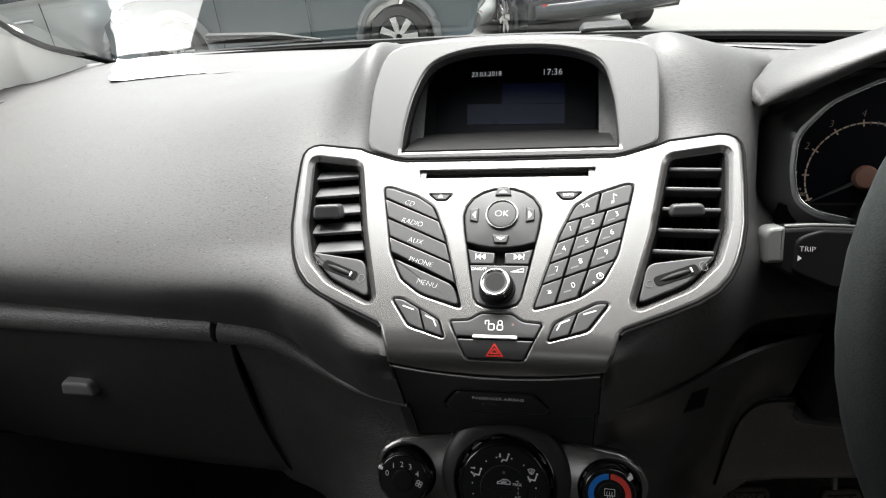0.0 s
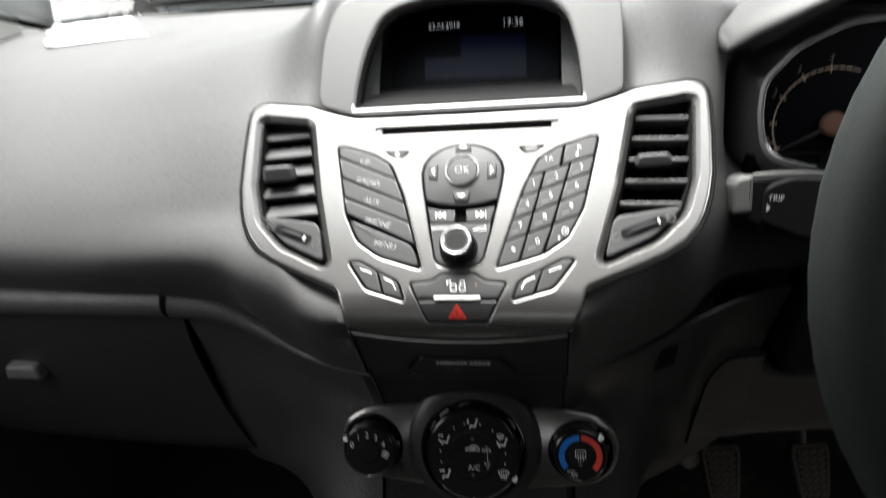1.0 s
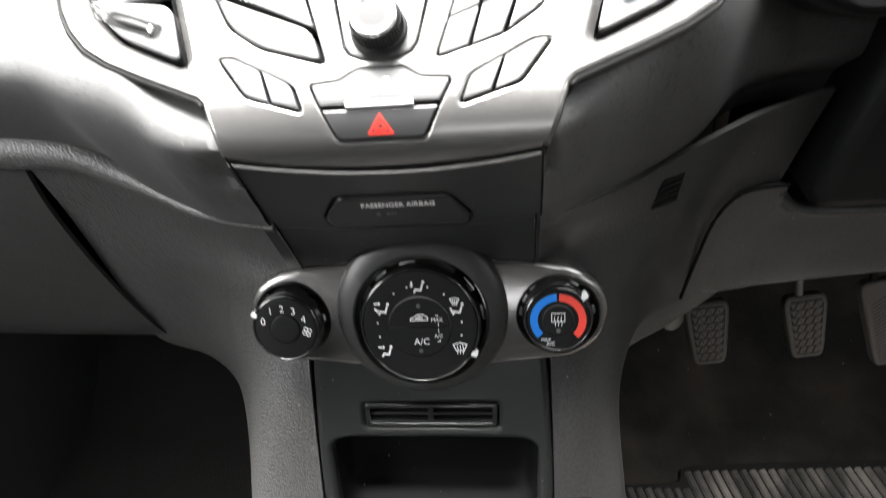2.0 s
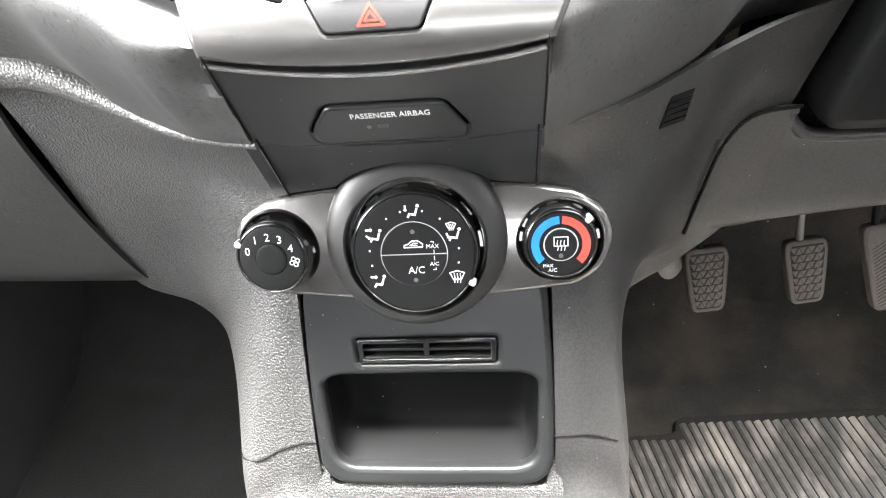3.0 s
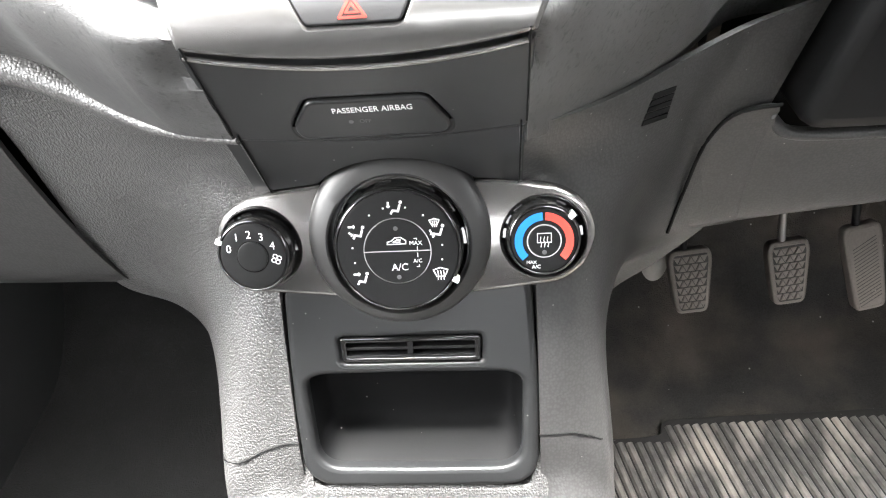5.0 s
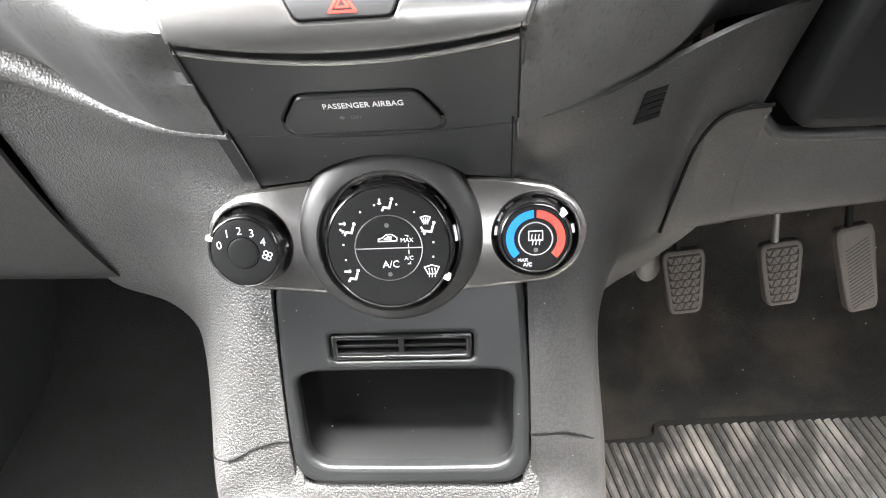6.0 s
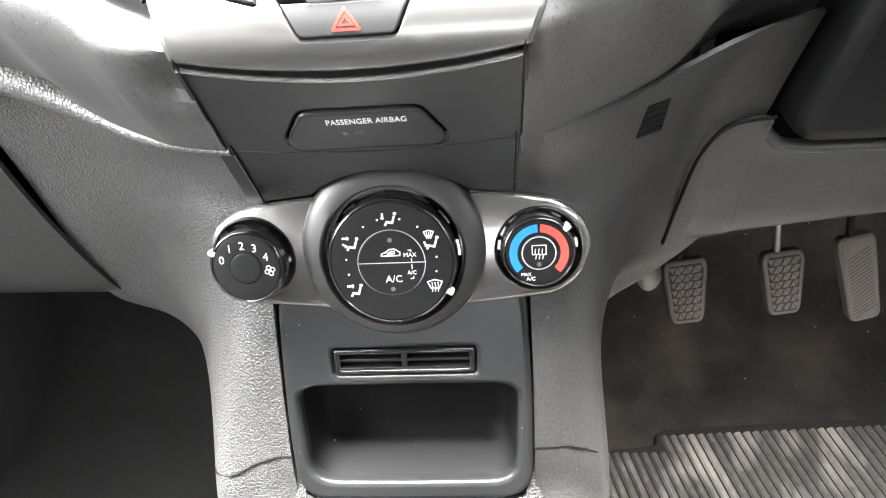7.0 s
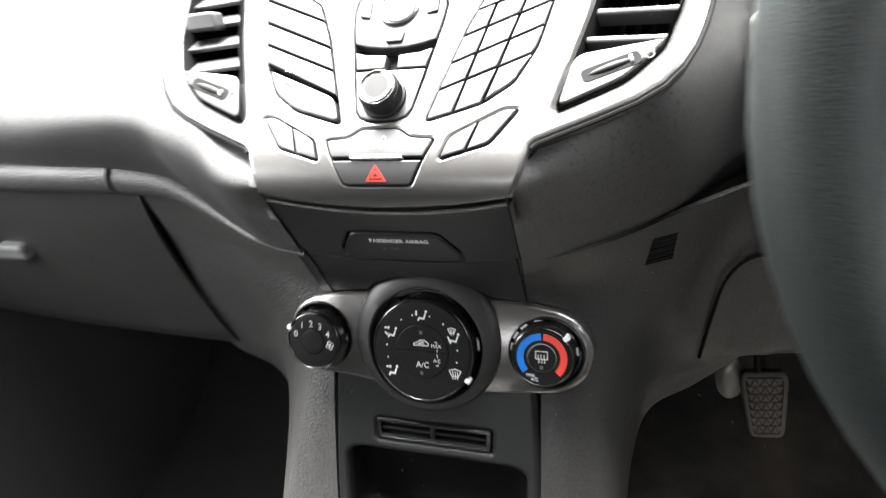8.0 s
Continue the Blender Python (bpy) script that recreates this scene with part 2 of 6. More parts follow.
def single(name, bm, mat, label, category, kind="", group="", angle=35):
    return tagged(part(name, bm, mat, angle=angle), label, category, group, kind)


def rounded(pts, r, seg=4):
    """The closed outline pts with its corners rounded by about r."""
    out, n = [], len(pts)
    for i in range(n):
        a, b, c = (Vector(pts[(i + k) % n][:2]) for k in (-1, 0, 1))
        k1, k2 = min(r, (a - b).length * 0.45), min(r, (c - b).length * 0.45)
        p, q = b + (a - b).normalized() * k1, b + (c - b).normalized() * k2
        for s in range(seg + 1):
            t = s / seg
            out.append(tuple((p * (1 - t) + b * t) * (1 - t) + (b * (1 - t) + q * t) * t))
    return out


def mirrored(pts):
    """A half outline, given from the top down on the right, closed by its mirror image."""
    return list(pts) + [(-x, y) for x, y in reversed(pts) if abs(x) > 1e-6]


def flipped(pts):
    return [(-x, y) for x, y in reversed(pts)]


def area2(pts):
    return sum(a[0] * b[1] - b[0] * a[1] for a, b in zip(pts, pts[1:] + pts[:1]))


def inside(p, pts):
    """Whether the point lies within the outline."""
    hit = False
    for q, r in zip(pts, pts[1:] + pts[:1]):
        if (q[1] > p[1]) != (r[1] > p[1]) and p[0] < q[0] + (r[0] - q[0]) * (p[1] - q[1]) / (r[1] - q[1]):
            hit = not hit
    return hit


def open_behind(bm, pts, m, depth):
    """Cuts a skin away where it would stand behind an outline of the plane m."""
    back = m.inverted()
    gone = [f for f in bm.faces if abs((back @ f.calc_center_median()).z) < depth and inside((back @ f.calc_center_median()), pts)]
    bmesh.ops.delete(bm, geom=gone, context="FACES")
    return bm


def inset(pts, d):
    """The outline moved inwards by d (outwards: minus)."""
    pts = list(pts)
    s = 1 if area2(pts) > 0 else -1
    out, n = [], len(pts)
    for i in range(n):
        a, b, c = (Vector(pts[(i + k) % n][:2]) for k in (-1, 0, 1))
        e, f = (b - a), (c - b)
        if e.length < 1e-9 or f.length < 1e-9:
            out.append(tuple(b))
            continue
        e.normalize(), f.normalize()
        n1, n2 = Vector((-e.y, e.x)) * s, Vector((-f.y, f.x)) * s
        m = n1 + n2
        m = m / max(0.5, m.length_squared / 2) if m.length > 1e-6 else n1
        out.append(tuple(b + m * d))
    return out


def clip(pts, a, b):
    """The part of a convex-ish outline that lies to the left of the line from a to b."""
    out, n = [], len(pts)
    side = lambda p: (b[0] - a[0]) * (p[1] - a[1]) - (b[1] - a[1]) * (p[0] - a[0])
    for i in range(n):
        p, q = pts[i], pts[(i + 1) % n]
        sp, sq = side(p), side(q)
        if sp >= 0:
            out.append(p)
        if sp * sq < 0:
            t = sp / (sp - sq)
            out.append((p[0] + (q[0] - p[0]) * t, p[1] + (q[1] - p[1]) * t))
    kept = []
    for p in out:
        if not kept or (Vector(p[:2]) - Vector(kept[-1][:2])).length > 0.0019:
            kept.append(p)
    if len(kept) > 3 and (Vector(kept[0][:2]) - Vector(kept[-1][:2])).length < 0.0019:
        kept.pop()
    return kept


def circle(cx, cy, r, n=40, a0=0.0):
    return [(cx + r * math.cos(a0 + 2 * math.pi * i / n), cy + r * math.sin(a0 + 2 * math.pi * i / n)) for i in range(n)]


def ring_of(bm, pts, z, m):
    return [bm.verts.new(m @ Vector((x, y, z))) for x, y in pts]


def bridge(bm, a, b):
    n = len(a)
    for i in range(n):
        bm.faces.new((a[i], a[(i + 1) % n], b[(i + 1) % n], b[i]))


def prism(bm, pts, z0, z1, bevel, m, dome=0.0):
    """A slab on the outline pts from z0 to z1 with its upper edge rounded."""
    rings = [ring_of(bm, pts, z0, m)]
    for k in ((0.0, 1.0), (0.12, 0.5), (0.42, 0.13), (1.0, 0.0)) if bevel else ((0, 0),):
        rings.append(ring_of(bm, inset(pts, bevel * k[0]), z1 - bevel * k[1], m))
    for a, b in zip(rings, rings[1:]):
        bridge(bm, a, b)
    if dome:
        c = [sum(p[i] for p in pts) / len(pts) for i in (0, 1)]
        inner = inset(pts, bevel)
        for k, h in ((0.6, 0.7), (0.25, 0.95)):
            rings.append(ring_of(bm, [(c[0] + (x - c[0]) * k, c[1] + (y - c[1]) * k) for x, y in inner], z1 + dome * h, m))
            bridge(bm, rings[-2], rings[-1])
    top = bm.faces.new(rings[-1])
    bm.faces.new(list(reversed(rings[0])))
    if not dome:
        for e in top.edges:
            e.smooth = False
    return bm


def slab(pts, z0, z1, bevel, m, dome=0.0):
    return prism(bmesh.new(), pts, z0, z1, bevel, m, dome)


def pierced(outline, holes, depth, bevel, hole_bevel, m):
    """A plate with its face at z = 0, holes right through it, and rounded edges everywhere."""
    bm = bmesh.new()
    edges = []

    def loop(pts, steps):
        rings = [ring_of(bm, inset(pts, d), z, m) for d, z in steps]
        for a, b in zip(rings, rings[1:]):
            bridge(bm, a, b)
        top = rings[-1]
        for i in range(len(top)):
            edges.append(bm.edges.get((top[i], top[(i + 1) % len(top)])) or bm.edges.new((top[i], top[(i + 1) % len(top)])))

    quarter = [(1 - math.cos(radians(a)), 1 - math.sin(radians(a))) for a in (0, 25, 50, 75, 90)]
    loop(outline, [(0, -depth)] + [(bevel * d, -bevel * z) for d, z in quarter])
    for h in holes:
        k = hole_bevel
        if isinstance(h, tuple):
            h, k = h
        if k > 0.004:
            loop(h, [(0, -depth), (0, -k), (-k * 0.06, -k * 0.90), (-k * 0.80, -k * 0.16), (-k * 0.93, -k * 0.04), (-k, 0)])
        else:
            loop(h, [(0, -depth)] + [(-k * d, -k * z) for d, z in quarter])
    bmesh.ops.triangle_fill(bm, use_beauty=True, use_dissolve=False, edges=edges)
    for e in edges:
        e.smooth = False
    return bm


def lathe(profile, m, n=48, bm=None):
    """A turned shape round the local z axis; profile: radius and height."""
    bm = bm or bmesh.new()
    rings = [[bm.verts.new(m @ Vector((r * math.cos(2 * math.pi * i / n), r * math.sin(2 * math.pi * i / n), z))) for i in range(n)]
             for r, z in profile]
    for a, b in zip(rings, rings[1:]):
        bridge(bm, a, b)
    bm.faces.new(rings[-1])
    bm.faces.new(list(reversed(rings[0])))
    return bm


def spline(pts, n):
    """n points along a smooth curve through pts."""
    pts = [Vector(p) for p in pts]
    out = []
    for i in range(n):
        s = i / (n - 1) * (len(pts) - 1)
        k = min(int(s), len(pts) - 2)
        t = s - k
        p0, p1, p2, p3 = pts[max(k - 1, 0)], pts[k], pts[k + 1], pts[min(k + 2, len(pts) - 1)]
        out.append(0.5 * ((2 * p1) + (p2 - p0) * t + (2 * p0 - 5 * p1 + 4 * p2 - p3) * t * t + (3 * p1 - p0 - 3 * p2 + p3) * t ** 3))
    return out


def loft(curves, nu, nv, thick=0.004, out=(0, -0.6, 0.8)):
    """A smooth skin over some design curves, with a back to it."""
    rows = [spline(c, nu) for c in curves]
    grid = [spline(col, nv) for col in zip(*rows)]
    bm = bmesh.new()
    verts = [[bm.verts.new(p) for p in col] for col in grid]
    for i in range(nu - 1):
        for j in range(nv - 1):
            bm.faces.new((verts[i][j], verts[i + 1][j], verts[i + 1][j + 1], verts[i][j + 1]))
    bm.normal_update()
    if sum((f.normal * f.calc_area() for f in bm.faces), Vector()).dot(Vector(out)) < 0:
        bmesh.ops.reverse_faces(bm, faces=bm.faces)
        bm.normal_update()
    if thick:
        normals = {v: v.normal.copy() for v in bm.verts}
        back = {v: bm.verts.new(v.co - normals[v] * thick) for row in verts for v in row}
        for f in list(bm.faces):
            bm.faces.new([back[v] for v in reversed(f.verts)])
        rim = [e for e in bm.edges if e.is_boundary and e.verts[0] in back]
        for e in rim:
            a, b = e.verts
            bm.faces.new((a, b, back[b], back[a]))
    return bm


def tube(path, radii, n=12, bm=None, flat=1.0):
    """A round bar along path."""
    bm = bm or bmesh.new()
    path = [Vector(p) for p in path]
    rings = []
    up = Vector((0, 0, 1))
    for i, p in enumerate(path):
        d = (path[min(i + 1, len(path) - 1)] - path[max(i - 1, 0)]).normalized()
        s = d.cross(up if abs(d.z) < 0.95 else Vector((0, 1, 0))).normalized()
        u = s.cross(d)
        r = radii[i] if isinstance(radii, (list, tuple)) else radii
        rings.append([bm.verts.new(p + s * r * math.cos(2 * math.pi * k / n) + u * r * flat * math.sin(2 * math.pi * k / n)) for k in range(n)])
    for a, b in zip(rings, rings[1:]):
        bridge(bm, a, b)
    bm.faces.new(list(reversed(rings[0])))
    bm.faces.new(rings[-1])
    return bm


def stroke(pts, w, z, m, closed=False, bm=None, h=0.0002):
    """A printed line of width w along pts, in a local plane."""
    bm = bm or bmesh.new()
    pts = [Vector(p[:2]) for p in pts]
    pairs = list(zip(pts, pts[1:] + pts[:1])) if closed else list(zip(pts, pts[1:]))
    for a, b in pairs:
        d = (b - a).normalized()
        a2, b2 = a - d * w * 0.35, b + d * w * 0.35
        s = Vector((-d.y, d.x)) * w / 2
        prism(bm, [tuple(a2 - s), tuple(b2 - s), tuple(b2 + s), tuple(a2 + s)], z, z + h, 0, m)
    return bm


def arc(cx, cy, r, a0, a1, n=12):
    return [(cx + r * math.cos(radians(a0 + (a1 - a0) * i / n)), cy + r * math.sin(radians(a0 + (a1 - a0) * i / n))) for i in range(n + 1)]


def band(cx, cy, r0, r1, a0, a1, z, m, n=20, h=0.0003, bm=None):
    return prism(bm or bmesh.new(), arc(cx, cy, r1, a0, a1, n) + arc(cx, cy, r0, a1, a0, n), z, z + h, 0, m)


def writing(text, x, y, z, size, m, mat, parent, turn=0.0, shear=0.0, name="lettering", wide=1.0, label="", thin=None):
    """Raised print in the built-in font, centred on x, y of a local plane."""
    cu = bpy.data.curves.new(name, "FONT")
    cu.body, cu.size, cu.align_x, cu.align_y, cu.shear = text, size, "CENTER", "CENTER", shear
    if thin is None:
        thin = 0.010 if size < 0.0048 else 0.020 if size < 0.0069 else 0.030
    cu.extrude, cu.resolution_u, cu.offset = 0.0001, 3, -size * thin
    tmp = new(name, cu)
    me = bpy.data.meshes.new_from_object(tmp.evaluated_get(bpy.context.evaluated_depsgraph_get()))
    bpy.data.objects.remove(tmp)
    bpy.data.curves.remove(cu)
    me.transform(m @ pose(x, y, z, 0, 0, turn) @ Matrix.Diagonal((wide, 1, 1, 1)))
    if root_name(parent) == "radio_fascia":
        for v in me.vertices:
            v.co = rolled(v.co)
    me.transform(Matrix.Translation(-origin_of(parent)))
    me.materials.clear()
    me.materials.append(mat)
    ob = new(name, me)
    ob.parent = parent
    if label:
        ob["label"] = label
    return ob


def plane_at(point, up):
    """A local plane: x across the car, y along up, z towards the cabin."""
    y = Vector(up).normalized()
    x = Vector((1, 0, 0))
    z = x.cross(y)
    m = Matrix((x, y, z)).transposed().to_4x4()
    m.translation = point
    return m


SLOPE = radians(36)
MR = plane_at((0, 0.300, 0.870), (0, math.cos(SLOPE), math.sin(SLOPE)))      # radio fascia
MH = plane_at((0, 0.337, 0.742), (0, 0.46, 0.888))                           # climate controls and tray
MA = plane_at((0, 0.303, 0.850), (0, -0.3004, 0.9538))                       # air-bag lamp panel
MD = plane_at((0, 0.437, 0.968), (0, math.cos(radians(46)), math.sin(radians(46))))  # display hood


ROLL_FROM, ROLL_LENGTH, ROLL_TURN = 0.016, 0.048, 80.0
ROLL = [(0.0, 0.0, 0.0)]      # how the fascia's foot curls under: along the plane, behind it, and the turn
for i in range(80):
    turned = radians(ROLL_TURN * ((i + 0.5) / 60) ** 0.9)
    ROLL.append((ROLL[-1][0] + ROLL_LENGTH / 60 * math.cos(turned), ROLL[-1][1] + ROLL_LENGTH / 60 * math.sin(turned), radians(ROLL_TURN * ((i + 1) / 60) ** 0.9)))


def rolled(p):
    """A point of the flat fascia, moved to where the curved foot of the moulding takes it."""
    q = MR.inverted() @ Vector(p)
    run = (ROLL_FROM - q.y) * 0.965
    if run <= 0:
        return Vector(p)
    k = min(run / ROLL_LENGTH * 60, 79.99)
    i, t = int(k), k - int(k)
    along, behind, turned = (ROLL[i][n] * (1 - t) + ROLL[i + 1][n] * t for n in range(3))
    return MR @ Vector((q.x, ROLL_FROM - along - q.z * math.sin(turned), -behind + q.z * math.cos(turned)))


def cross_cuts(bm, m, levels):
    """Cuts a mesh along lines across a local plane, so that it can bend there."""
    up = m.to_3x3() @ Vector((0, 1, 0))
    for v in levels:
        bmesh.ops.bisect_plane(bm, geom=list(bm.verts) + list(bm.edges) + list(bm.faces), plane_co=m @ Vector((0, v, 0)), plane_no=up, dist=0.00002)


def roll_under(bm):
    back = MR.inverted()
    low, high = min((back @ v.co).y for v in bm.verts), max((back @ v.co).y for v in bm.verts)
    if low < ROLL_FROM:
        if len(bm.faces) > 400:
            cross_cuts(bm, MR @ pose(0, 0, 0, 0, 0, 90), [0.008 * i for i in range(-11, 12)])
        cross_cuts(bm, MR, [v for v in [ROLL_FROM - 0.003 * i for i in range(18)] if low < v < high])
        for v in bm.verts:
            v.co = rolled(v.co)


# ---- the car's shell: floor, walls, roof, glass ----
def box(bm, x0, x1, y0, y1, z0, z1):
    v = [bm.verts.new((x, y, z)) for z in (z0, z1) for x, y in ((x0, y0), (x1, y0), (x1, y1), (x0, y1))]
    for f in ((3, 2, 1, 0), (4, 5, 6, 7), (0, 1, 5, 4), (1, 2, 6, 5), (2, 3, 7, 6), (3, 0, 4, 7)):
        bm.faces.new([v[i] for i in f])
    return bm


FOOT = ((-0.90, 0.846), (-0.72, 0.838), (-0.65, 0.830), (-0.472, 0.797), (-0.225, 0.764), (0.0, 0.727), (0.133, 0.698), (0.253, 0.664), (0.323, 0.642), (0.50, 0.580), (0.90, 0.42))


def base_y(x):
    """How far ahead the foot of the windscreen stands."""
    return float(np.interp(x, [p[0] for p in FOOT], [p[1] for p in FOOT]))


floor_curves = [[(x, y, z) for y, z in ((-1.9, 0.10), (-0.6, 0.10), (0.2, 0.10), (0.50, 0.10), (0.68, 0.13), (0.86, 0.34), (0.90, 0.62))] for x in (-0.72, -0.36, 0.0, 0.36, 0.72)]
single("floor", loft(floor_curves[:3], 40, 16, 0.02), CARPET, "charcoal felt carpet of the passenger footwell, its shade in the colour", "carpet", "structure")
single("floor", loft(floor_curves[2:], 40, 16, 0.02), DUSTYCARPET, "charcoal felt carpet, worn and brown with dust", "carpet", "structure")
single("wall_front", box(bmesh.new(), -0.76, 0.76, 0.905, 0.93, -0.1, 0.93), VOID, "dark bulkhead behind the dashboard", "wall", "structure")
bm = box(bmesh.new(), -0.76, 0.76, -1.95, -1.9, -0.1, 1.05)     # the rear window is an opening in it
for x0, x1 in ((-0.76, -0.52), (0.52, 0.76)):
    box(bm, x0, x1, -1.95, -1.9, 1.05, 1.27)
box(bm, -0.76, 0.76, -1.95, -1.9, 1.27, 1.33)
single("wall_back", bm, DOORTRIM, "plain dark rear wall of the cabin with its window", "wall", "structure")
single("ceiling", box(bmesh.new(), -0.70, 0.70, -1.90, 0.270, 1.31, 1.34), HEADLINER, "dark felt headliner of the car", "headliner", "structure")
for s, side in ((-1, "left"), (1, "right")):
    x0, x1 = sorted((s * 0.72, s * 0.76))
    # unseen sides: rear quarters closed and the right sill raised to cut daylight
    bm = box(bmesh.new(), x0, x1, -1.9, -0.62, -0.1, 1.31)
    box(bm, x0, x1, -0.62, -0.50, -0.1, 0.97)
    box(bm, x0, x1, 0.42, 0.905, -0.1, 0.985)
    box(bm, x0, x1, -0.50, 0.42, -0.1, 1.12 if s > 0 else 0.95)
    single("wall_" + side, bm, DOORTRIM, "unseen dark side of the cabin, closed in to cut daylight", "car side", "structure")
    bm = box(bmesh.new(), x0, x1, -0.62, -0.50, 0.97, 1.31)
    single("pillar_" + side, bm, DOORTRIM, "dark door pillar between side windows", "pillar", "structure")
    upper = [(s * 0.70, 0.818, 1.016), (s * 0.72, 0.779, 1.037), (s * 0.74, 0.757, 1.060), (s * 0.762, 0.735, 1.088), (s * 0.765, 0.55, 1.165), (s * 0.70, 0.31, 1.305)]
    lower = [(s * 0.70, 0.833, 0.985), (s * 0.72, 0.786, 0.982), (s * 0.745, 0.752, 0.978), (s * 0.785, 0.728, 0.975), (s * 0.83, 0.50, 1.09), (s * 0.76, 0.28, 1.28)]
    middle = [tuple((Vector(p) + Vector(q)) / 2 + Vector((s * 0.004, -0.008, 0.004))) for p, q in zip(upper, lower)]
    single("windscreen_pillar_" + side, loft([upper, middle, lower], 30, 10, 0.012, (-s, -1, 0.3)), PILLAR, "pale plastic windscreen pillar trim", "pillar trim", "structure")

glass_rows = [[(x, base_y(x) + 0.012, 1.014 - 0.05 * abs(x) ** 2.5) for x in (-0.72, -0.4, 0.0, 0.4, 0.72)],
              [(x * 0.95, 0.50, 1.163) for x in (-0.72, -0.4, 0.0, 0.4, 0.72)],
              [(x * 0.90, 0.265, 1.312) for x in (-0.72, -0.4, 0.0, 0.4, 0.72)]]
screen = thing("windscreen", (0, 0.7, 1.0), "raked clear windscreen with dusty glass and a black border", "windscreen", kind="structure")
pane = part("pane", loft(glass_rows, 30, 16, 0.0), GLASS, screen, "clear laminated glass")
pane.visible_shadow = False
edge = [(-0.768, 0.55, 1.170), (-0.764, 0.735, 1.091), (-0.742, 0.757, 1.063), (-0.722, 0.779, 1.040), (-0.700, 0.815, 1.020)] + [(x, base_y(x) + 0.004, 1.0145 - 0.05 * abs(x) ** 2.5) for x in [-0.64 + 0.064 * i for i in range(21)]] + [(0.705, 0.56, 1.010), (0.772, 0.52, 1.084), (0.77, 0.45, 1.170)]
part("black_border", tube(spline([(x * 0.990, y - 0.014, z - 0.001) for x, y, z in edge], 90), 0.0046, 8), FRIT, screen, "black ceramic edge of the glass")


# added, mostly out of sight, to stop daylight leaking behind the dashboard
scuttle = [[(x, y if y else base_y(x) + dy, z) for x in (-0.78, -0.4, 0.0, 0.4, 0.78)] for dy, y, z in ((-0.012, 0, 0.992), (0.03, 0, 0.970), (0.07, 0, 0.925), (0, 0.94, 0.88))]
single("scuttle", loft(scuttle, 20, 8, 0.01), MATT, "added black scuttle panel that keeps daylight out below the windscreen", "scuttle panel", "structure")

# ---- outside: ground and parked cars ----
bm = bmesh.new()
bmesh.ops.create_grid(bm, x_segments=8, y_segments=8, size=300)
bmesh.ops.translate(bm, verts=bm.verts, vec=(0, 0, -0.20))
single("ground", bm, CONCRETE, "pale worn concrete of a car park", "ground", "structure")


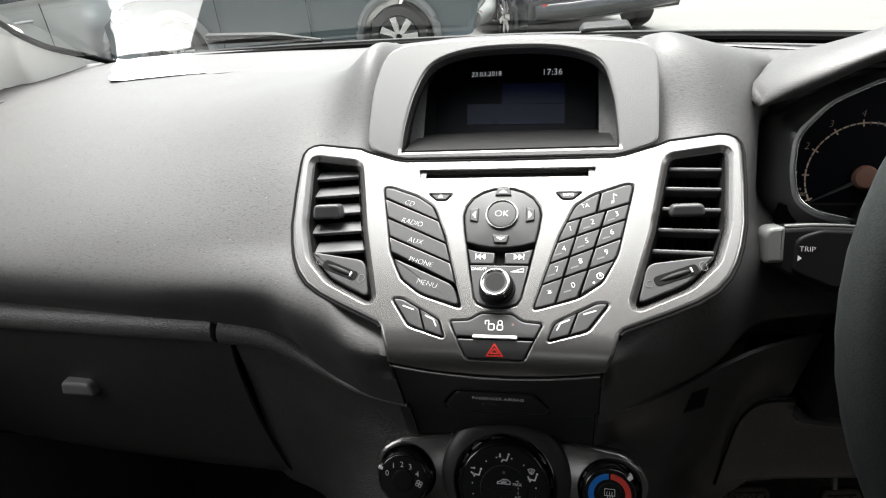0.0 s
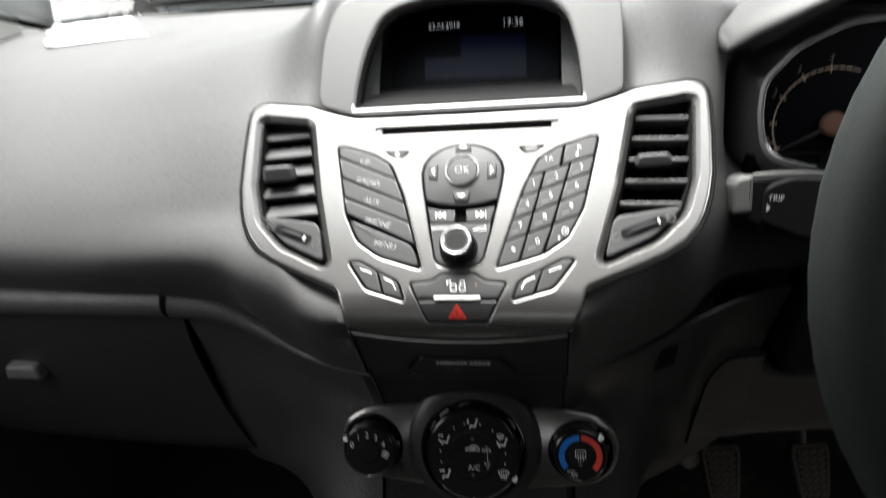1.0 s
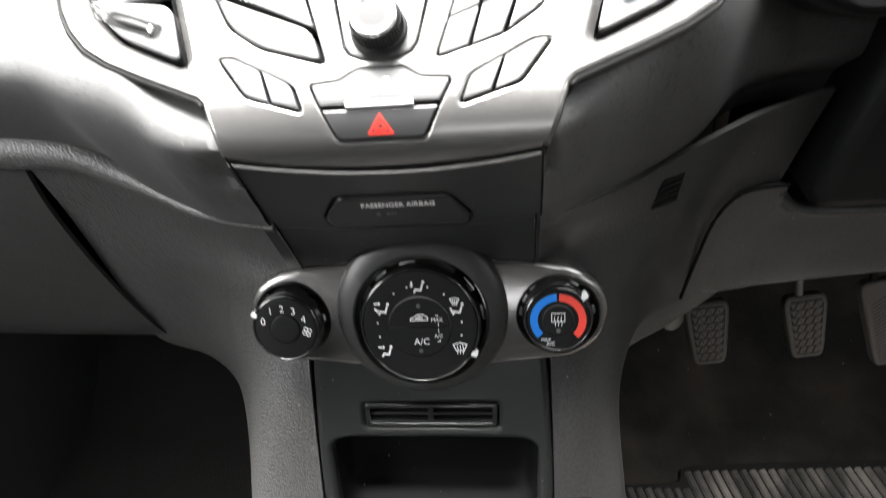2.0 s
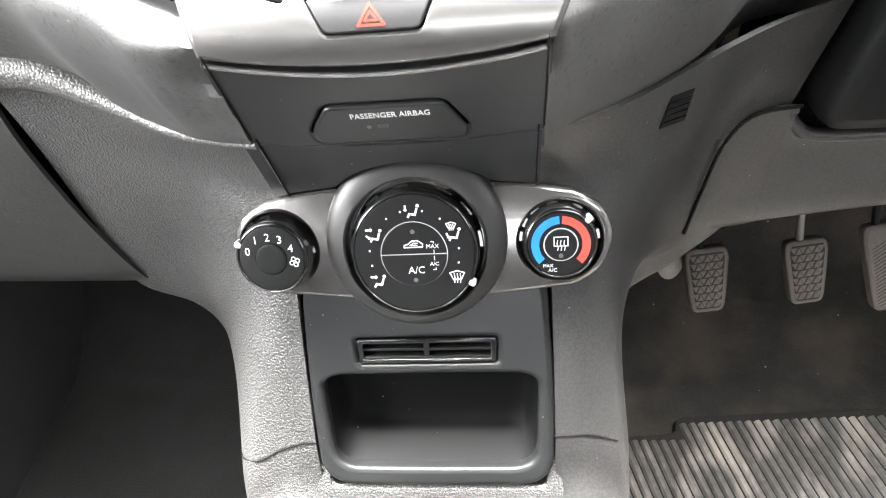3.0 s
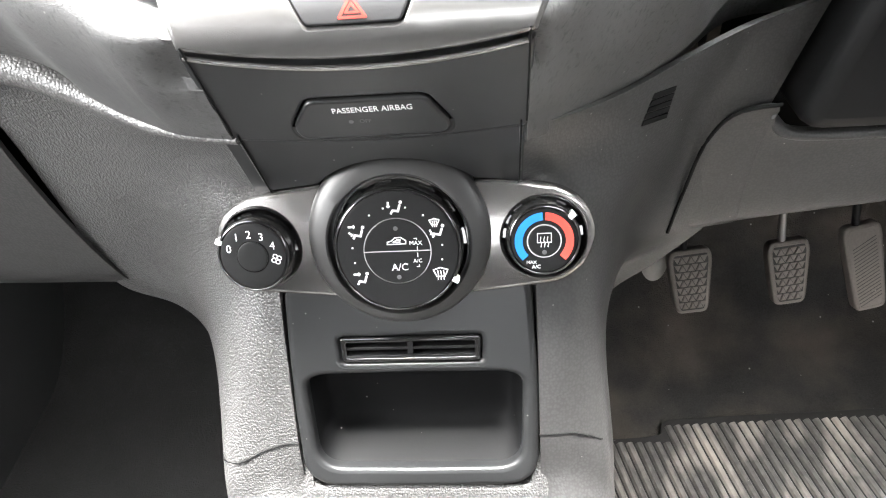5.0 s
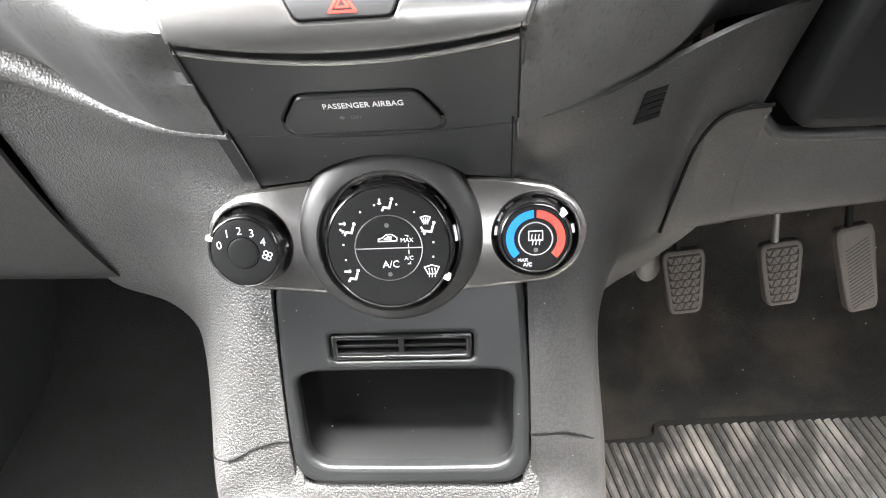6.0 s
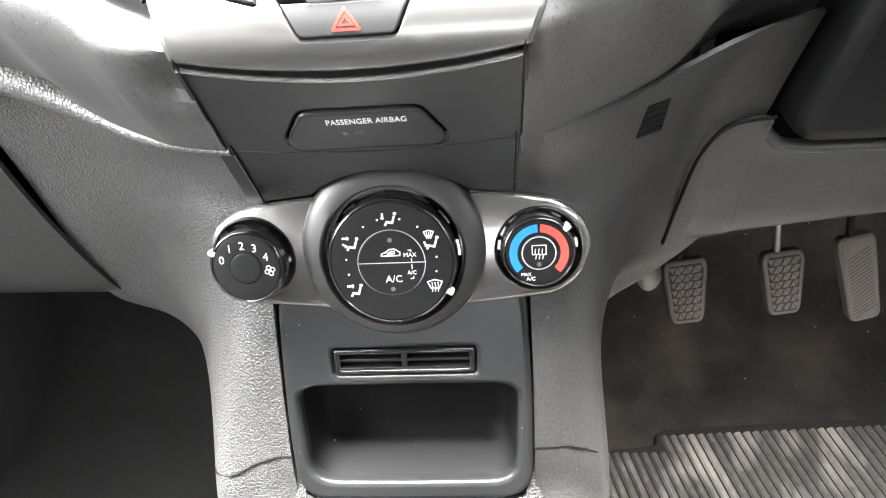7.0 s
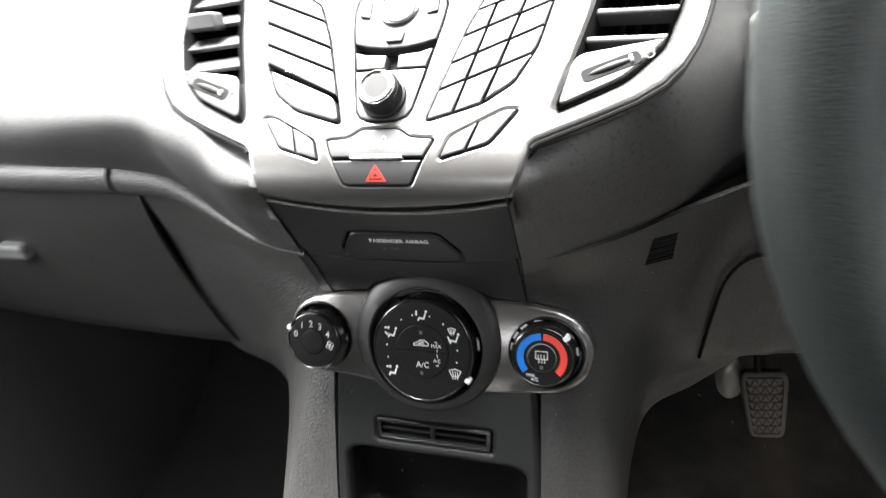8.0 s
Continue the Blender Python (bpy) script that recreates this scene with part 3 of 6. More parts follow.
def parked_car(name, label, at, yaw, paint, clad):
    """A hatchback 4.2 m long, nose towards local -x, built round its own middle."""
    base = thing(name, (0, 0, 0), label, "car")
    wheels = (-1.28, 1.25)
    r = 0.335
    low = [(-2.08, 0.30)]
    for w in wheels:
        low += [(w - r - 0.05, 0.22)] + [(w + (r + 0.05) * math.cos(radians(a)), 0.31 + (r + 0.05) * math.sin(radians(a))) for a in range(170, 9, -20)] + [(w + r + 0.05, 0.22)]
    outline = low + [(2.02, 0.30), (2.10, 0.55), (2.06, 0.95), (1.95, 1.05), (-0.75, 1.0), (-1.75, 0.88), (-2.08, 0.66)]
    mid = plane_at((0, 0, 0), (0, 0, 1))
    for s, nm in ((1, "body"),):
        bm = bmesh.new()
        rings = []
        for y, d in ((-0.84, 0.09), (-0.87, 0.035), (-0.88, 0.0), (0.88, 0.0), (0.87, 0.035), (0.84, 0.09)):
            rings.append([bm.verts.new((x, y, z)) for x, z in inset(outline, d)])
        for a, b in zip(rings, rings[1:]):
            bridge(bm, a, b)
        bm.faces.new(rings[0]), bm.faces.new(list(reversed(rings[-1])))
        part(nm, bm, paint, base)
    house = rounded([(-0.95, 0.98), (1.85, 1.03), (1.55, 1.42), (0.9, 1.50), (0.1, 1.48)], 0.12)
    bm = bmesh.new()
    rings = [[bm.verts.new((x, y, z)) for x, z in inset(house, d)] for y, d in ((-0.70, 0.06), (-0.74, 0.0), (0.74, 0.0), (0.70, 0.06))]
    for a, b in zip(rings, rings[1:]):
        bridge(bm, a, b)
    bm.faces.new(rings[0]), bm.faces.new(list(reversed(rings[-1])))
    part("window_band", bm, CARGLASS, base, "dark tinted glass")
    for w in wheels:
        for s in (-1, 1):
            axle = Matrix.Translation((w, s * 0.80, 0.315)) @ Matrix.Rotation(radians(-90 * s), 4, "X")
            wheel = part("wheel", lathe([(0.20, -0.10), (0.30, -0.10), (0.315, -0.06), (0.318, 0.03), (0.30, 0.075), (0.225, 0.085), (0.215, 0.06)], axle, 40), TYRE, base, "black rubber tyre on a silver rim")
            part("rim", lathe([(0.205, 0.03), (0.222, 0.078), (0.212, 0.086), (0.198, 0.06), (0.06, 0.035), (0.055, 0.06), (0.03, 0.066)], axle, 36), VOID, wheel, "dark rim behind the spokes")
            for k in range(7):
                sp = axle @ Matrix.Rotation(2 * math.pi * k / 7, 4, "Z")
                part("spoke", slab([(0.03, -0.026), (0.205, -0.036), (0.205, 0.036), (0.03, 0.026)], 0.05, 0.082, 0.008, sp), ALLOY, wheel)
            arch = [(w + (r + 0.085) * math.cos(radians(a)), 0.31 + (r + 0.085) * math.sin(radians(a))) for a in range(-10, 191, 12)]
            part("arch_trim", tube([(x, s * 0.875, z) for x, z in arch], 0.045, 8), clad, base)
    for s in (-1, 1):
        part("head_lamp", tube([(-2.0, s * 0.78, 0.70), (-1.9, s * 0.86, 0.74), (-1.72, s * 0.885, 0.78)], [0.05, 0.07, 0.03], 10), HEADLAMP, base, "clear head lamp")
        part("tail_lamp", tube([(2.05, s * 0.70, 0.82), (2.04, s * 0.80, 0.84), (1.9, s * 0.875, 0.86)], [0.05, 0.075, 0.04], 10), TAILRED, base, "red tail lamp")
        part("bumper_reflector", tube([(2.10, s * 0.52, 0.46), (2.10, s * 0.74, 0.47)], 0.028, 8), TAILRED, base, "red bumper reflector")
        part("sill", box(bmesh.new(), -0.85, 0.82, s * 0.885 - 0.02, s * 0.885 + 0.02, 0.23, 0.33), clad, base)
        for x in (-0.72, 0.30):
            part("door_seam", box(bmesh.new(), x, x + 0.008, s * 0.882 - 0.002, s * 0.882 + 0.002, 0.34, 0.98), VOID, base)
            part("door_handle", tube([(x + 0.72, s * 0.885, 0.82), (x + 0.80, s * 0.915, 0.825), (x + 0.90, s * 0.885, 0.82)], 0.016, 8), paint, base)
    part("bumper", tube([(2.04, -0.80, 0.42), (2.13, -0.4, 0.42), (2.14, 0.0, 0.42), (2.13, 0.4, 0.42), (2.04, 0.80, 0.42)], 0.09, 10), clad, base)
    base.matrix_world = Matrix.Translation((at[0], at[1], -0.20)) @ Matrix.Rotation(radians(yaw), 4, "Z")
    return base


parked_car("parked_car", "blue-grey car with grey wheel-arch cladding on concrete", (-3.05, 7.30), 3, BLUECAR, CLADDING)
parked_car("parked_car", "black car with red rear lamps on concrete", (-0.45, 9.0), -66, BLACKCAR, BLACKCAR)
parked_car("parked_car", "silver car with clear head lamps on concrete", (-6.4, 6.1), 62, SILVERCAR, SILVERCAR)

# the wiper that lies along the foot of the glass
wiper = thing("windscreen_wiper", (0.1, 0.80, 1.0), "black wiper blade and arm lying along the glass", "wiper")
part("blade", tube([(x, base_y(x) + 0.026, 1.0125 - 0.03 * x * x) for x in [-0.55 + 0.05 * i for i in range(20)]], 0.004, 8), MATT, wiper)
part("arm", tube([(-0.30, base_y(-0.3) + 0.04, 1.014), (-0.38, base_y(-0.38) + 0.045, 1.020), (-0.50, base_y(-0.50) + 0.05, 1.022)], [0.003, 0.008, 0.008], 8), MATT, wiper)
part("nozzle_block", slab(rounded([(0.060, 0), (0.125, 0), (0.120, 0.009), (0.066, 0.009)], 0.004), -0.02, 0.02, 0.005, plane_at((0, base_y(0.1) + 0.05, 1.012), (0, 0, 1))), MATT, wiper, "grey washer block")


# ---- dashboard ----
dash = thing("dashboard", (0, 0.45, 0.80), "dark grey soft-touch dashboard moulding, grained and dusty", "dashboard")


# the outline of the radio fascia, which the pads leave open
upper_edge = [(0.0, 0.1662), (0.088, 0.1668), (0.096, 0.1682), (0.1225, 0.1772), (0.131, 0.1812), (0.1700, 0.1866), (0.1768, 0.1858), (0.1822, 0.1826), (0.1852, 0.1772), (0.1858, 0.1690),
              (0.1842, 0.138), (0.1812, 0.105), (0.1772, 0.0868), (0.1728, 0.0735), (0.1668, 0.0618), (0.1575, 0.0510), (0.1440, 0.0420), (0.125, 0.0330), (0.1050, 0.0245), (0.0925, 0.0192), (0.0893, 0.0160), (0.0880, 0.0110), (0.0855, 0.000)]
foot = [(u, -0.0245 + 0.0095 * (u / 0.082) ** 2) for u in [0.080 - 0.1635 * i / 14 for i in range(15)]]
fascia_line = upper_edge + foot + [(-x, y) for x, y in reversed(upper_edge[1:])]


def station(x, pts):
    return [(x, y, z) for y, z in pts]


left_pad = [
    station(-0.86, [(0.74, 0.985), (0.62, 0.965), (0.51, 0.93), (0.43, 0.89), (0.405, 0.855), (0.44, 0.80)]),
    station(-0.56, [(0.70, 1.000), (0.59, 0.985), (0.48, 0.95), (0.395, 0.905), (0.375, 0.865), (0.405, 0.822)]),
    station(-0.36, [(0.66, 1.006), (0.56, 0.992), (0.465, 0.957), (0.385, 0.912), (0.358, 0.870), (0.3880, 0.8150)]),
    station(-0.22, [(0.63, 1.011), (0.54, 1.011), (0.455, 0.971), (0.383, 0.918), (0.345, 0.880), (0.3840, 0.8050)]),
    station(-0.172, [(0.62, 1.016), (0.535, 1.023), (0.460, 0.975), (0.383, 0.920), (0.330, 0.878), (0.3560, 0.8000)]),
    station(-0.138, [(0.61, 1.038), (0.535, 1.044), (0.464, 0.979), (0.38, 0.918), (0.318, 0.874), (0.3400, 0.7945)]),
    station(-0.114, [(0.61, 1.030), (0.535, 1.026), (0.462, 0.962), (0.385, 0.902), (0.306, 0.864), (0.3290, 0.7925)]),
    station(-0.0815, [(0.61, 1.030), (0.535, 1.020), (0.465, 0.955), (0.39, 0.895), (0.2993, 0.858), (0.3198, 0.7935)]),
]
fascia_run = [MR @ Vector((0, 0.19, 0)), MR @ Vector((0, ROLL_FROM, 0))] + [MR @ Vector((0, ROLL_FROM - along, -behind)) for along, behind, turned in ROLL[1:62]]
fascia_run.reverse()


def settled(bm, seam):
    """Lays a pad's inner edge flush with the lamp panel, and curls its foot under towards the door."""
    soft = [v for v in bm.verts if 0.828 < v.co.z < 0.905 and 0.086 < abs(v.co.x) < 0.30]
    for i in range(14):
        bmesh.ops.smooth_vert(bm, verts=soft, factor=0.5, use_axis_x=False, use_axis_y=True, use_axis_z=False)
    run = spline(seam, 120)
    run = [p for p in run if p.z < 0.866]
    for v in bm.verts:
        x, y, z = v.co
        if abs(x) < 0.15 and 0.835 < z < 0.90:
            edge = min(float(np.interp(z, [p.z for p in fascia_run], [p.y for p in fascia_run])) + 0.0030, 0.3018 + max(0.0, 0.85 - z) * 0.315)
            v.co.y += max(0.0, edge - y) * max(0.0, min(1.0, 1 - (abs(x) - 0.090) / 0.060))
        if z < 0.866:
            bulge = 0.303 + (0.85 - z) * 0.315 - 0.0012 - min(run, key=lambda p: abs(p.z - z)).y
            k = max(0.0, min(1.0, 1 - (abs(x) - 0.082) / 0.05))
            v.co.y += max(0.0, bulge) * k * min(1.0, (0.866 - z) / 0.008)
        if x > 0.125 and z < 0.86:
            k = min(1.0, (x - 0.125) / 0.09)
            foot = 0.778 + 0.11 * (x - 0.14)
            s = max(0.0, min(1.0, (foot + 0.006 + 0.030 * k - z) / (0.014 + 0.012 * k)))
            v.co.y += 0.020 * k * s * s * (3 - 2 * s)
    return bm


passenger_pad = part("passenger_pad", open_behind(settled(loft(left_pad, 70, 110), left_pad[-1]), inset(fascia_line, 0.006), MR, 0.06), PAD, dash, "soft textured passenger pad")
shelf = [[(x, base_y(x) * (1 - k) + y1 * k, z0 * (1 - k) + z1 * k) for x, y1, z1, z0 in
          ((-0.86, 0.742, 0.984, 0.99), (-0.56, 0.702, 0.998, 1.008), (-0.36, 0.662, 1.003, 1.012), (-0.22, 0.632, 1.007, 1.012), (-0.10, 0.612, 1.036, 1.016),
           (0.0, 0.60, 1.02, 1.016), (0.10, 0.592, 1.036, 1.016), (0.20, 0.585, 1.008, 1.008), (0.32, 0.565, 1.002, 1.004), (0.75, 0.54, 0.995, 0.99))] for k in (0.0, 0.5, 1.0)]
demister_shelf = part("demister_shelf", loft(shelf, 60, 8), PAD, dash, "dark shelf below the windscreen")
under = [Vector(v.co) + origin_of(dash) for ob in (passenger_pad, demister_shelf) for v in ob.data.vertices if v.co.x < -0.12]


def on_shelf(x, y):
    """The height of the dashboard's top below this place."""
    return max(p.z for p in sorted(under, key=lambda p: (p.x - x) ** 2 + (p.y - y) ** 2)[:6])


# a flat, slightly darker strip stands in for the recess's shade
run = [Vector((-0.402, 0.676)), Vector((-0.360, 0.685)), Vector((-0.312, 0.699)), Vector((-0.275, 0.708)), Vector((-0.238, 0.712))]
part("recess_shade_line", tube(spline([(p.x, p.y, on_shelf(p.x, p.y) - 0.0014) for p in run], 20), [0.0012] + [0.0020] * 18 + [0.0008], 8, flat=0.4), SLAT, dash, "darker strip for the shade of a shallow recess")
right_pad = [
    station(0.0775, [(0.61, 1.030), (0.535, 1.020), (0.465, 0.955), (0.39, 0.895), (0.2993, 0.858), (0.3238, 0.7800)]),
    station(0.112, [(0.60, 1.030), (0.53, 1.026), (0.462, 0.962), (0.385, 0.905), (0.324, 0.866), (0.3520, 0.7760)]),
    station(0.138, [(0.595, 1.034), (0.53, 1.038), (0.464, 0.978), (0.382, 0.920), (0.344, 0.873), (0.3700, 0.7770)]),
    station(0.172, [(0.61, 1.022), (0.530, 1.030), (0.460, 0.976), (0.386, 0.921), (0.358, 0.875), (0.3900, 0.7800)]),
    station(0.203, [(0.62, 1.014), (0.545, 1.018), (0.480, 0.972), (0.445, 0.914), (0.415, 0.872), (0.4150, 0.7850)]),
    station(0.228, [(0.625, 1.008), (0.570, 1.010), (0.552, 0.978), (0.530, 0.905), (0.432, 0.862), (0.4270, 0.7865)]),
    station(0.262, [(0.63, 1.005), (0.575, 1.006), (0.545, 0.975), (0.510, 0.885), (0.435, 0.855), (0.4300, 0.7870)]),
    station(0.420, [(0.63, 1.002), (0.60, 0.995), (0.57, 0.955), (0.54, 0.880), (0.450, 0.850), (0.4360, 0.7900)]),
    station(0.74, [(0.60, 1.0), (0.58, 0.98), (0.55, 0.94), (0.50, 0.885), (0.45, 0.855), (0.44, 0.80)]),
]
part("driver_pad", open_behind(settled(loft(right_pad, 70, 110), right_pad[0]), inset(fascia_line, 0.006), MR, 0.06), PAD, dash, "soft textured driver-side pad")
# the driver-side recess, its shade laid on as a darker strip
part("recess_shade_strip", tube([(0.185, 0.665, 1.0085), (0.25, 0.635, 1.0070), (0.31, 0.61, 1.0045)], [0.003, 0.005, 0.003], 8, flat=0.25), SLAT, dash, "darker strip for the shade of a shallow recess")

for s, e in ((-1, 0.0815), (1, 0.0775)):
    seam = [(s * (e - 0.0008), 0.303 + (0.85 - z) * 0.315 - 0.0008, z) for z in (0.856, 0.84, 0.82, 0.797)]
    knee = [(s * (e - 0.0035), 0.303 + (0.85 - z) * 0.315 - 0.0005, z) for z in (0.797, 0.78, 0.76, 0.738)]
    part("seam", tube(seam, 0.0005, 8), VOID, dash, "dark gap beside the lamp panel")
    part("seam", tube(knee, 0.0005, 8), VOID, dash, "dark gap beside the lamp panel")

# the knee panels that flow down into the centre console
left_knee = [
    [(-0.0785, 0.3200, 0.795), (-0.0790, 0.3324, 0.757), (-0.0808, 0.3402, 0.733), (-0.0835, 0.3200, 0.70), (-0.0842, 0.288, 0.645), (-0.0848, 0.2560, 0.583), (-0.0850, 0.2375, 0.541), (-0.0850, 0.205, 0.516)],
    [(-0.117, 0.336, 0.793), (-0.117, 0.349, 0.757), (-0.116, 0.345, 0.728), (-0.112, 0.3240, 0.69), (-0.112, 0.288, 0.640), (-0.111, 0.254, 0.574), (-0.111, 0.2355, 0.541), (-0.111, 0.204, 0.517)],
    [(-0.160, 0.353, 0.799), (-0.159, 0.366, 0.755), (-0.154, 0.365, 0.715), (-0.150, 0.352, 0.67), (-0.147, 0.308, 0.615), (-0.1495, 0.253, 0.548), (-0.1525, 0.2350, 0.512), (-0.1535, 0.204, 0.490)],
    [(-0.205, 0.370, 0.822), (-0.208, 0.380, 0.760), (-0.206, 0.383, 0.705), (-0.204, 0.388, 0.640), (-0.194, 0.372, 0.578), (-0.166, 0.330, 0.535), (-0.160, 0.300, 0.46), (-0.158, 0.27, 0.42)],
    [(-0.272, 0.380, 0.826), (-0.271, 0.389, 0.760), (-0.271, 0.394, 0.68), (-0.274, 0.402, 0.600), (-0.236, 0.408, 0.562), (-0.190, 0.405, 0.515), (-0.170, 0.38, 0.44), (-0.160, 0.35, 0.38)],
]
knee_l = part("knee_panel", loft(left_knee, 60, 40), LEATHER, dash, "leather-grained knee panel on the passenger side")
right_knee = [
    [(0.0735, 0.3208, 0.792), (0.0745, 0.3324, 0.757), (0.077, 0.3402, 0.733), (0.0825, 0.3200, 0.70), (0.084, 0.288, 0.645), (0.0845, 0.2580, 0.587), (0.0850, 0.2405, 0.545), (0.0850, 0.208, 0.519)],
    [(0.100, 0.337, 0.787), (0.106, 0.349, 0.755), (0.112, 0.346, 0.728), (0.109, 0.3240, 0.69), (0.107, 0.290, 0.640), (0.107, 0.259, 0.585), (0.108, 0.2400, 0.549), (0.109, 0.208, 0.523)],
    [(0.135, 0.361, 0.785), (0.140, 0.367, 0.750), (0.141, 0.364, 0.715), (0.134, 0.348, 0.68), (0.129, 0.308, 0.630), (0.136, 0.262, 0.562), (0.1380, 0.2420, 0.526), (0.1395, 0.210, 0.500)],
    [(0.175, 0.387, 0.790), (0.175, 0.391, 0.745), (0.170, 0.392, 0.700), (0.160, 0.386, 0.66), (0.142, 0.350, 0.610), (0.138, 0.330, 0.560), (0.140, 0.305, 0.50), (0.140, 0.27, 0.44)],
    [(0.222, 0.413, 0.797), (0.208, 0.416, 0.735), (0.202, 0.418, 0.675), (0.198, 0.418, 0.622), (0.160, 0.420, 0.575), (0.146, 0.410, 0.530), (0.143, 0.39, 0.46), (0.141, 0.35, 0.40)],
    [(0.268, 0.424, 0.806), (0.256, 0.4255, 0.75), (0.245, 0.427, 0.69), (0.240, 0.429, 0.63), (0.20, 0.430, 0.575), (0.16, 0.430, 0.53), (0.146, 0.42, 0.46), (0.142, 0.38, 0.40)],
]
knee_r = part("knee_panel", loft(right_knee, 60, 40), SHADEDGRAIN, dash, "leather-grained knee panel on the driver's side")
skin_of = {knee: [Vector(v.co) + origin_of(dash) for v in list(knee.data.vertices)[:2400]] for knee in (knee_l, knee_r)}


def on_knee(knee, x, z):
    """How far forward a knee panel's face lies at this place across and up."""
    near = sorted(skin_of[knee], key=lambda p: (p.x - x) ** 2 + (p.z - z) ** 2)[:8]
    w = [1 / ((p.x - x) ** 2 + (p.z - z) ** 2 + 1e-7) for p in near]
    return sum(p.y * k for p, k in zip(near, w)) / sum(w)


slit_corners = [Vector(p) for p in ((0.1567, 0.7746), (0.1724, 0.7730), (0.1697, 0.7499), (0.1514, 0.7529))]
for k in range(5):
    t0, t1 = k / 5 + 0.012, k / 5 + 0.168
    tl, tr, br, bl = slit_corners
    quad = [tl.lerp(bl, t0), tr.lerp(br, t0), tr.lerp(br, t1), tl.lerp(bl, t1)]
    bm = bmesh.new()
    rings = [[bm.verts.new((p.x, on_knee(knee_r, p.x, p.y) + dy, p.y)) for p in quad] for dy in (0.002, -0.0009)]
    bridge(bm, *rings)
    bm.faces.new(rings[1]), bm.faces.new(list(reversed(rings[0])))
    part("air_slit", bm, VOID, knee_r)

# glove box: a lid with a bead along its top and a latch
glove = thing("glove_box", (-0.5, 0.40, 0.60), "closed dark grey glove box with a silver latch", "glove box")
lid = [[(x + e, y + d, z) for e, y, z in ((-0.004 * k, 0.385, 0.806), (-0.003 * k, 0.382, 0.76), (0.002 * k, 0.388, 0.68), (0.0125 * k, 0.400, 0.605), (0.015 * k, 0.43, 0.585))] for x, d, k in ((-0.74, 0.03, 0), (-0.55, 0.012, 0), (-0.40, 0.004, 0), (-0.2728, 0.0, 1))]
# black backing added so that the gap beside the lid stays dark
part("gap_backing", box(bmesh.new(), -0.72, -0.20, 0.425, 0.44, 0.60, 0.815), VOID, glove, "black backing added behind the gap beside the lid")
part("lid", loft(lid, 20, 24), SHADEDGRAIN, glove, "grained lid")
bead = spline([(-0.76, 0.405, 0.822), (-0.55, 0.388, 0.823), (-0.40, 0.381, 0.824), (-0.279, 0.378, 0.824)], 24)
part("top_bead", tube(bead, 0.0150, 14), LITLEDGE, glove, "rounded ledge along the lid")
bead = spline([(-0.273, 0.379, 0.8225), (-0.225, 0.3755, 0.817), (-0.185, 0.364, 0.803), (-0.150, 0.3485, 0.7925), (-0.117, 0.335, 0.790), (-0.079, 0.3215, 0.7925)], 36)
part("ridge_bead", tube(bead, [0.0160 - 0.0114 * min(1, i / 20) - 0.0020 * max(0, i - 24) / 12 for i in range(36)], 14), LITLEDGE, dash, "rounded ridge that fades into the console")
part("latch", slab(rounded([(-0.507, -0.010), (-0.462, -0.010), (-0.466, 0.008), (-0.502, 0.008)], 0.006), 0.0, 0.012, 0.004, plane_at((0, 0.392, 0.729), (0, 0, 1))), CAPGREY, glove, "pale silver latch")

# lower cover under the steering column
cover = thing("column_cover", (0.3, 0.43, 0.62), "dark grained lower cover below the steering column", "trim panel")
rows_c = [[(0.224, 0.4195, 0.7275), (0.209, 0.4205, 0.705), (0.201, 0.422, 0.66), (0.200, 0.424, 0.618), (0.203, 0.44, 0.605)],
          [(0.255, 0.420, 0.733), (0.250, 0.424, 0.70), (0.248, 0.426, 0.66), (0.250, 0.428, 0.622), (0.252, 0.445, 0.606)],
          [(0.270, 0.424, 0.711), (0.268, 0.427, 0.695), (0.268, 0.428, 0.66), (0.270, 0.430, 0.624), (0.272, 0.446, 0.611)],
          [(0.40, 0.428, 0.703), (0.40, 0.429, 0.692), (0.40, 0.432, 0.67), (0.40, 0.436, 0.634), (0.40, 0.455, 0.624)],
          [(0.72, 0.44, 0.698), (0.72, 0.44, 0.69), (0.72, 0.445, 0.68), (0.72, 0.45, 0.66), (0.72, 0.47, 0.65)]]
part("panel", loft(rows_c, 30, 20), SHADEDGRAIN, cover)
part("shut_line", tube(spline([(0.1985, 0.4165, 0.622), (0.204, 0.4165, 0.668), (0.2105, 0.4160, 0.708), (0.226, 0.4170, 0.7305), (0.256, 0.4175, 0.7360)], 20), 0.0014, 8), VOID, cover, "dark shut line")
part("upper_lip", tube(spline([(0.252, 0.432, 0.730), (0.260, 0.428, 0.715), (0.278, 0.427, 0.7055), (0.34, 0.429, 0.7025), (0.46, 0.431, 0.699), (0.72, 0.440, 0.694)], 26), [0.002, 0.003, 0.0042, 0.005, 0.0055] + [0.006] * 21, 12, flat=0.8), SHADEDGRAIN, cover, "rounded lip below the column")

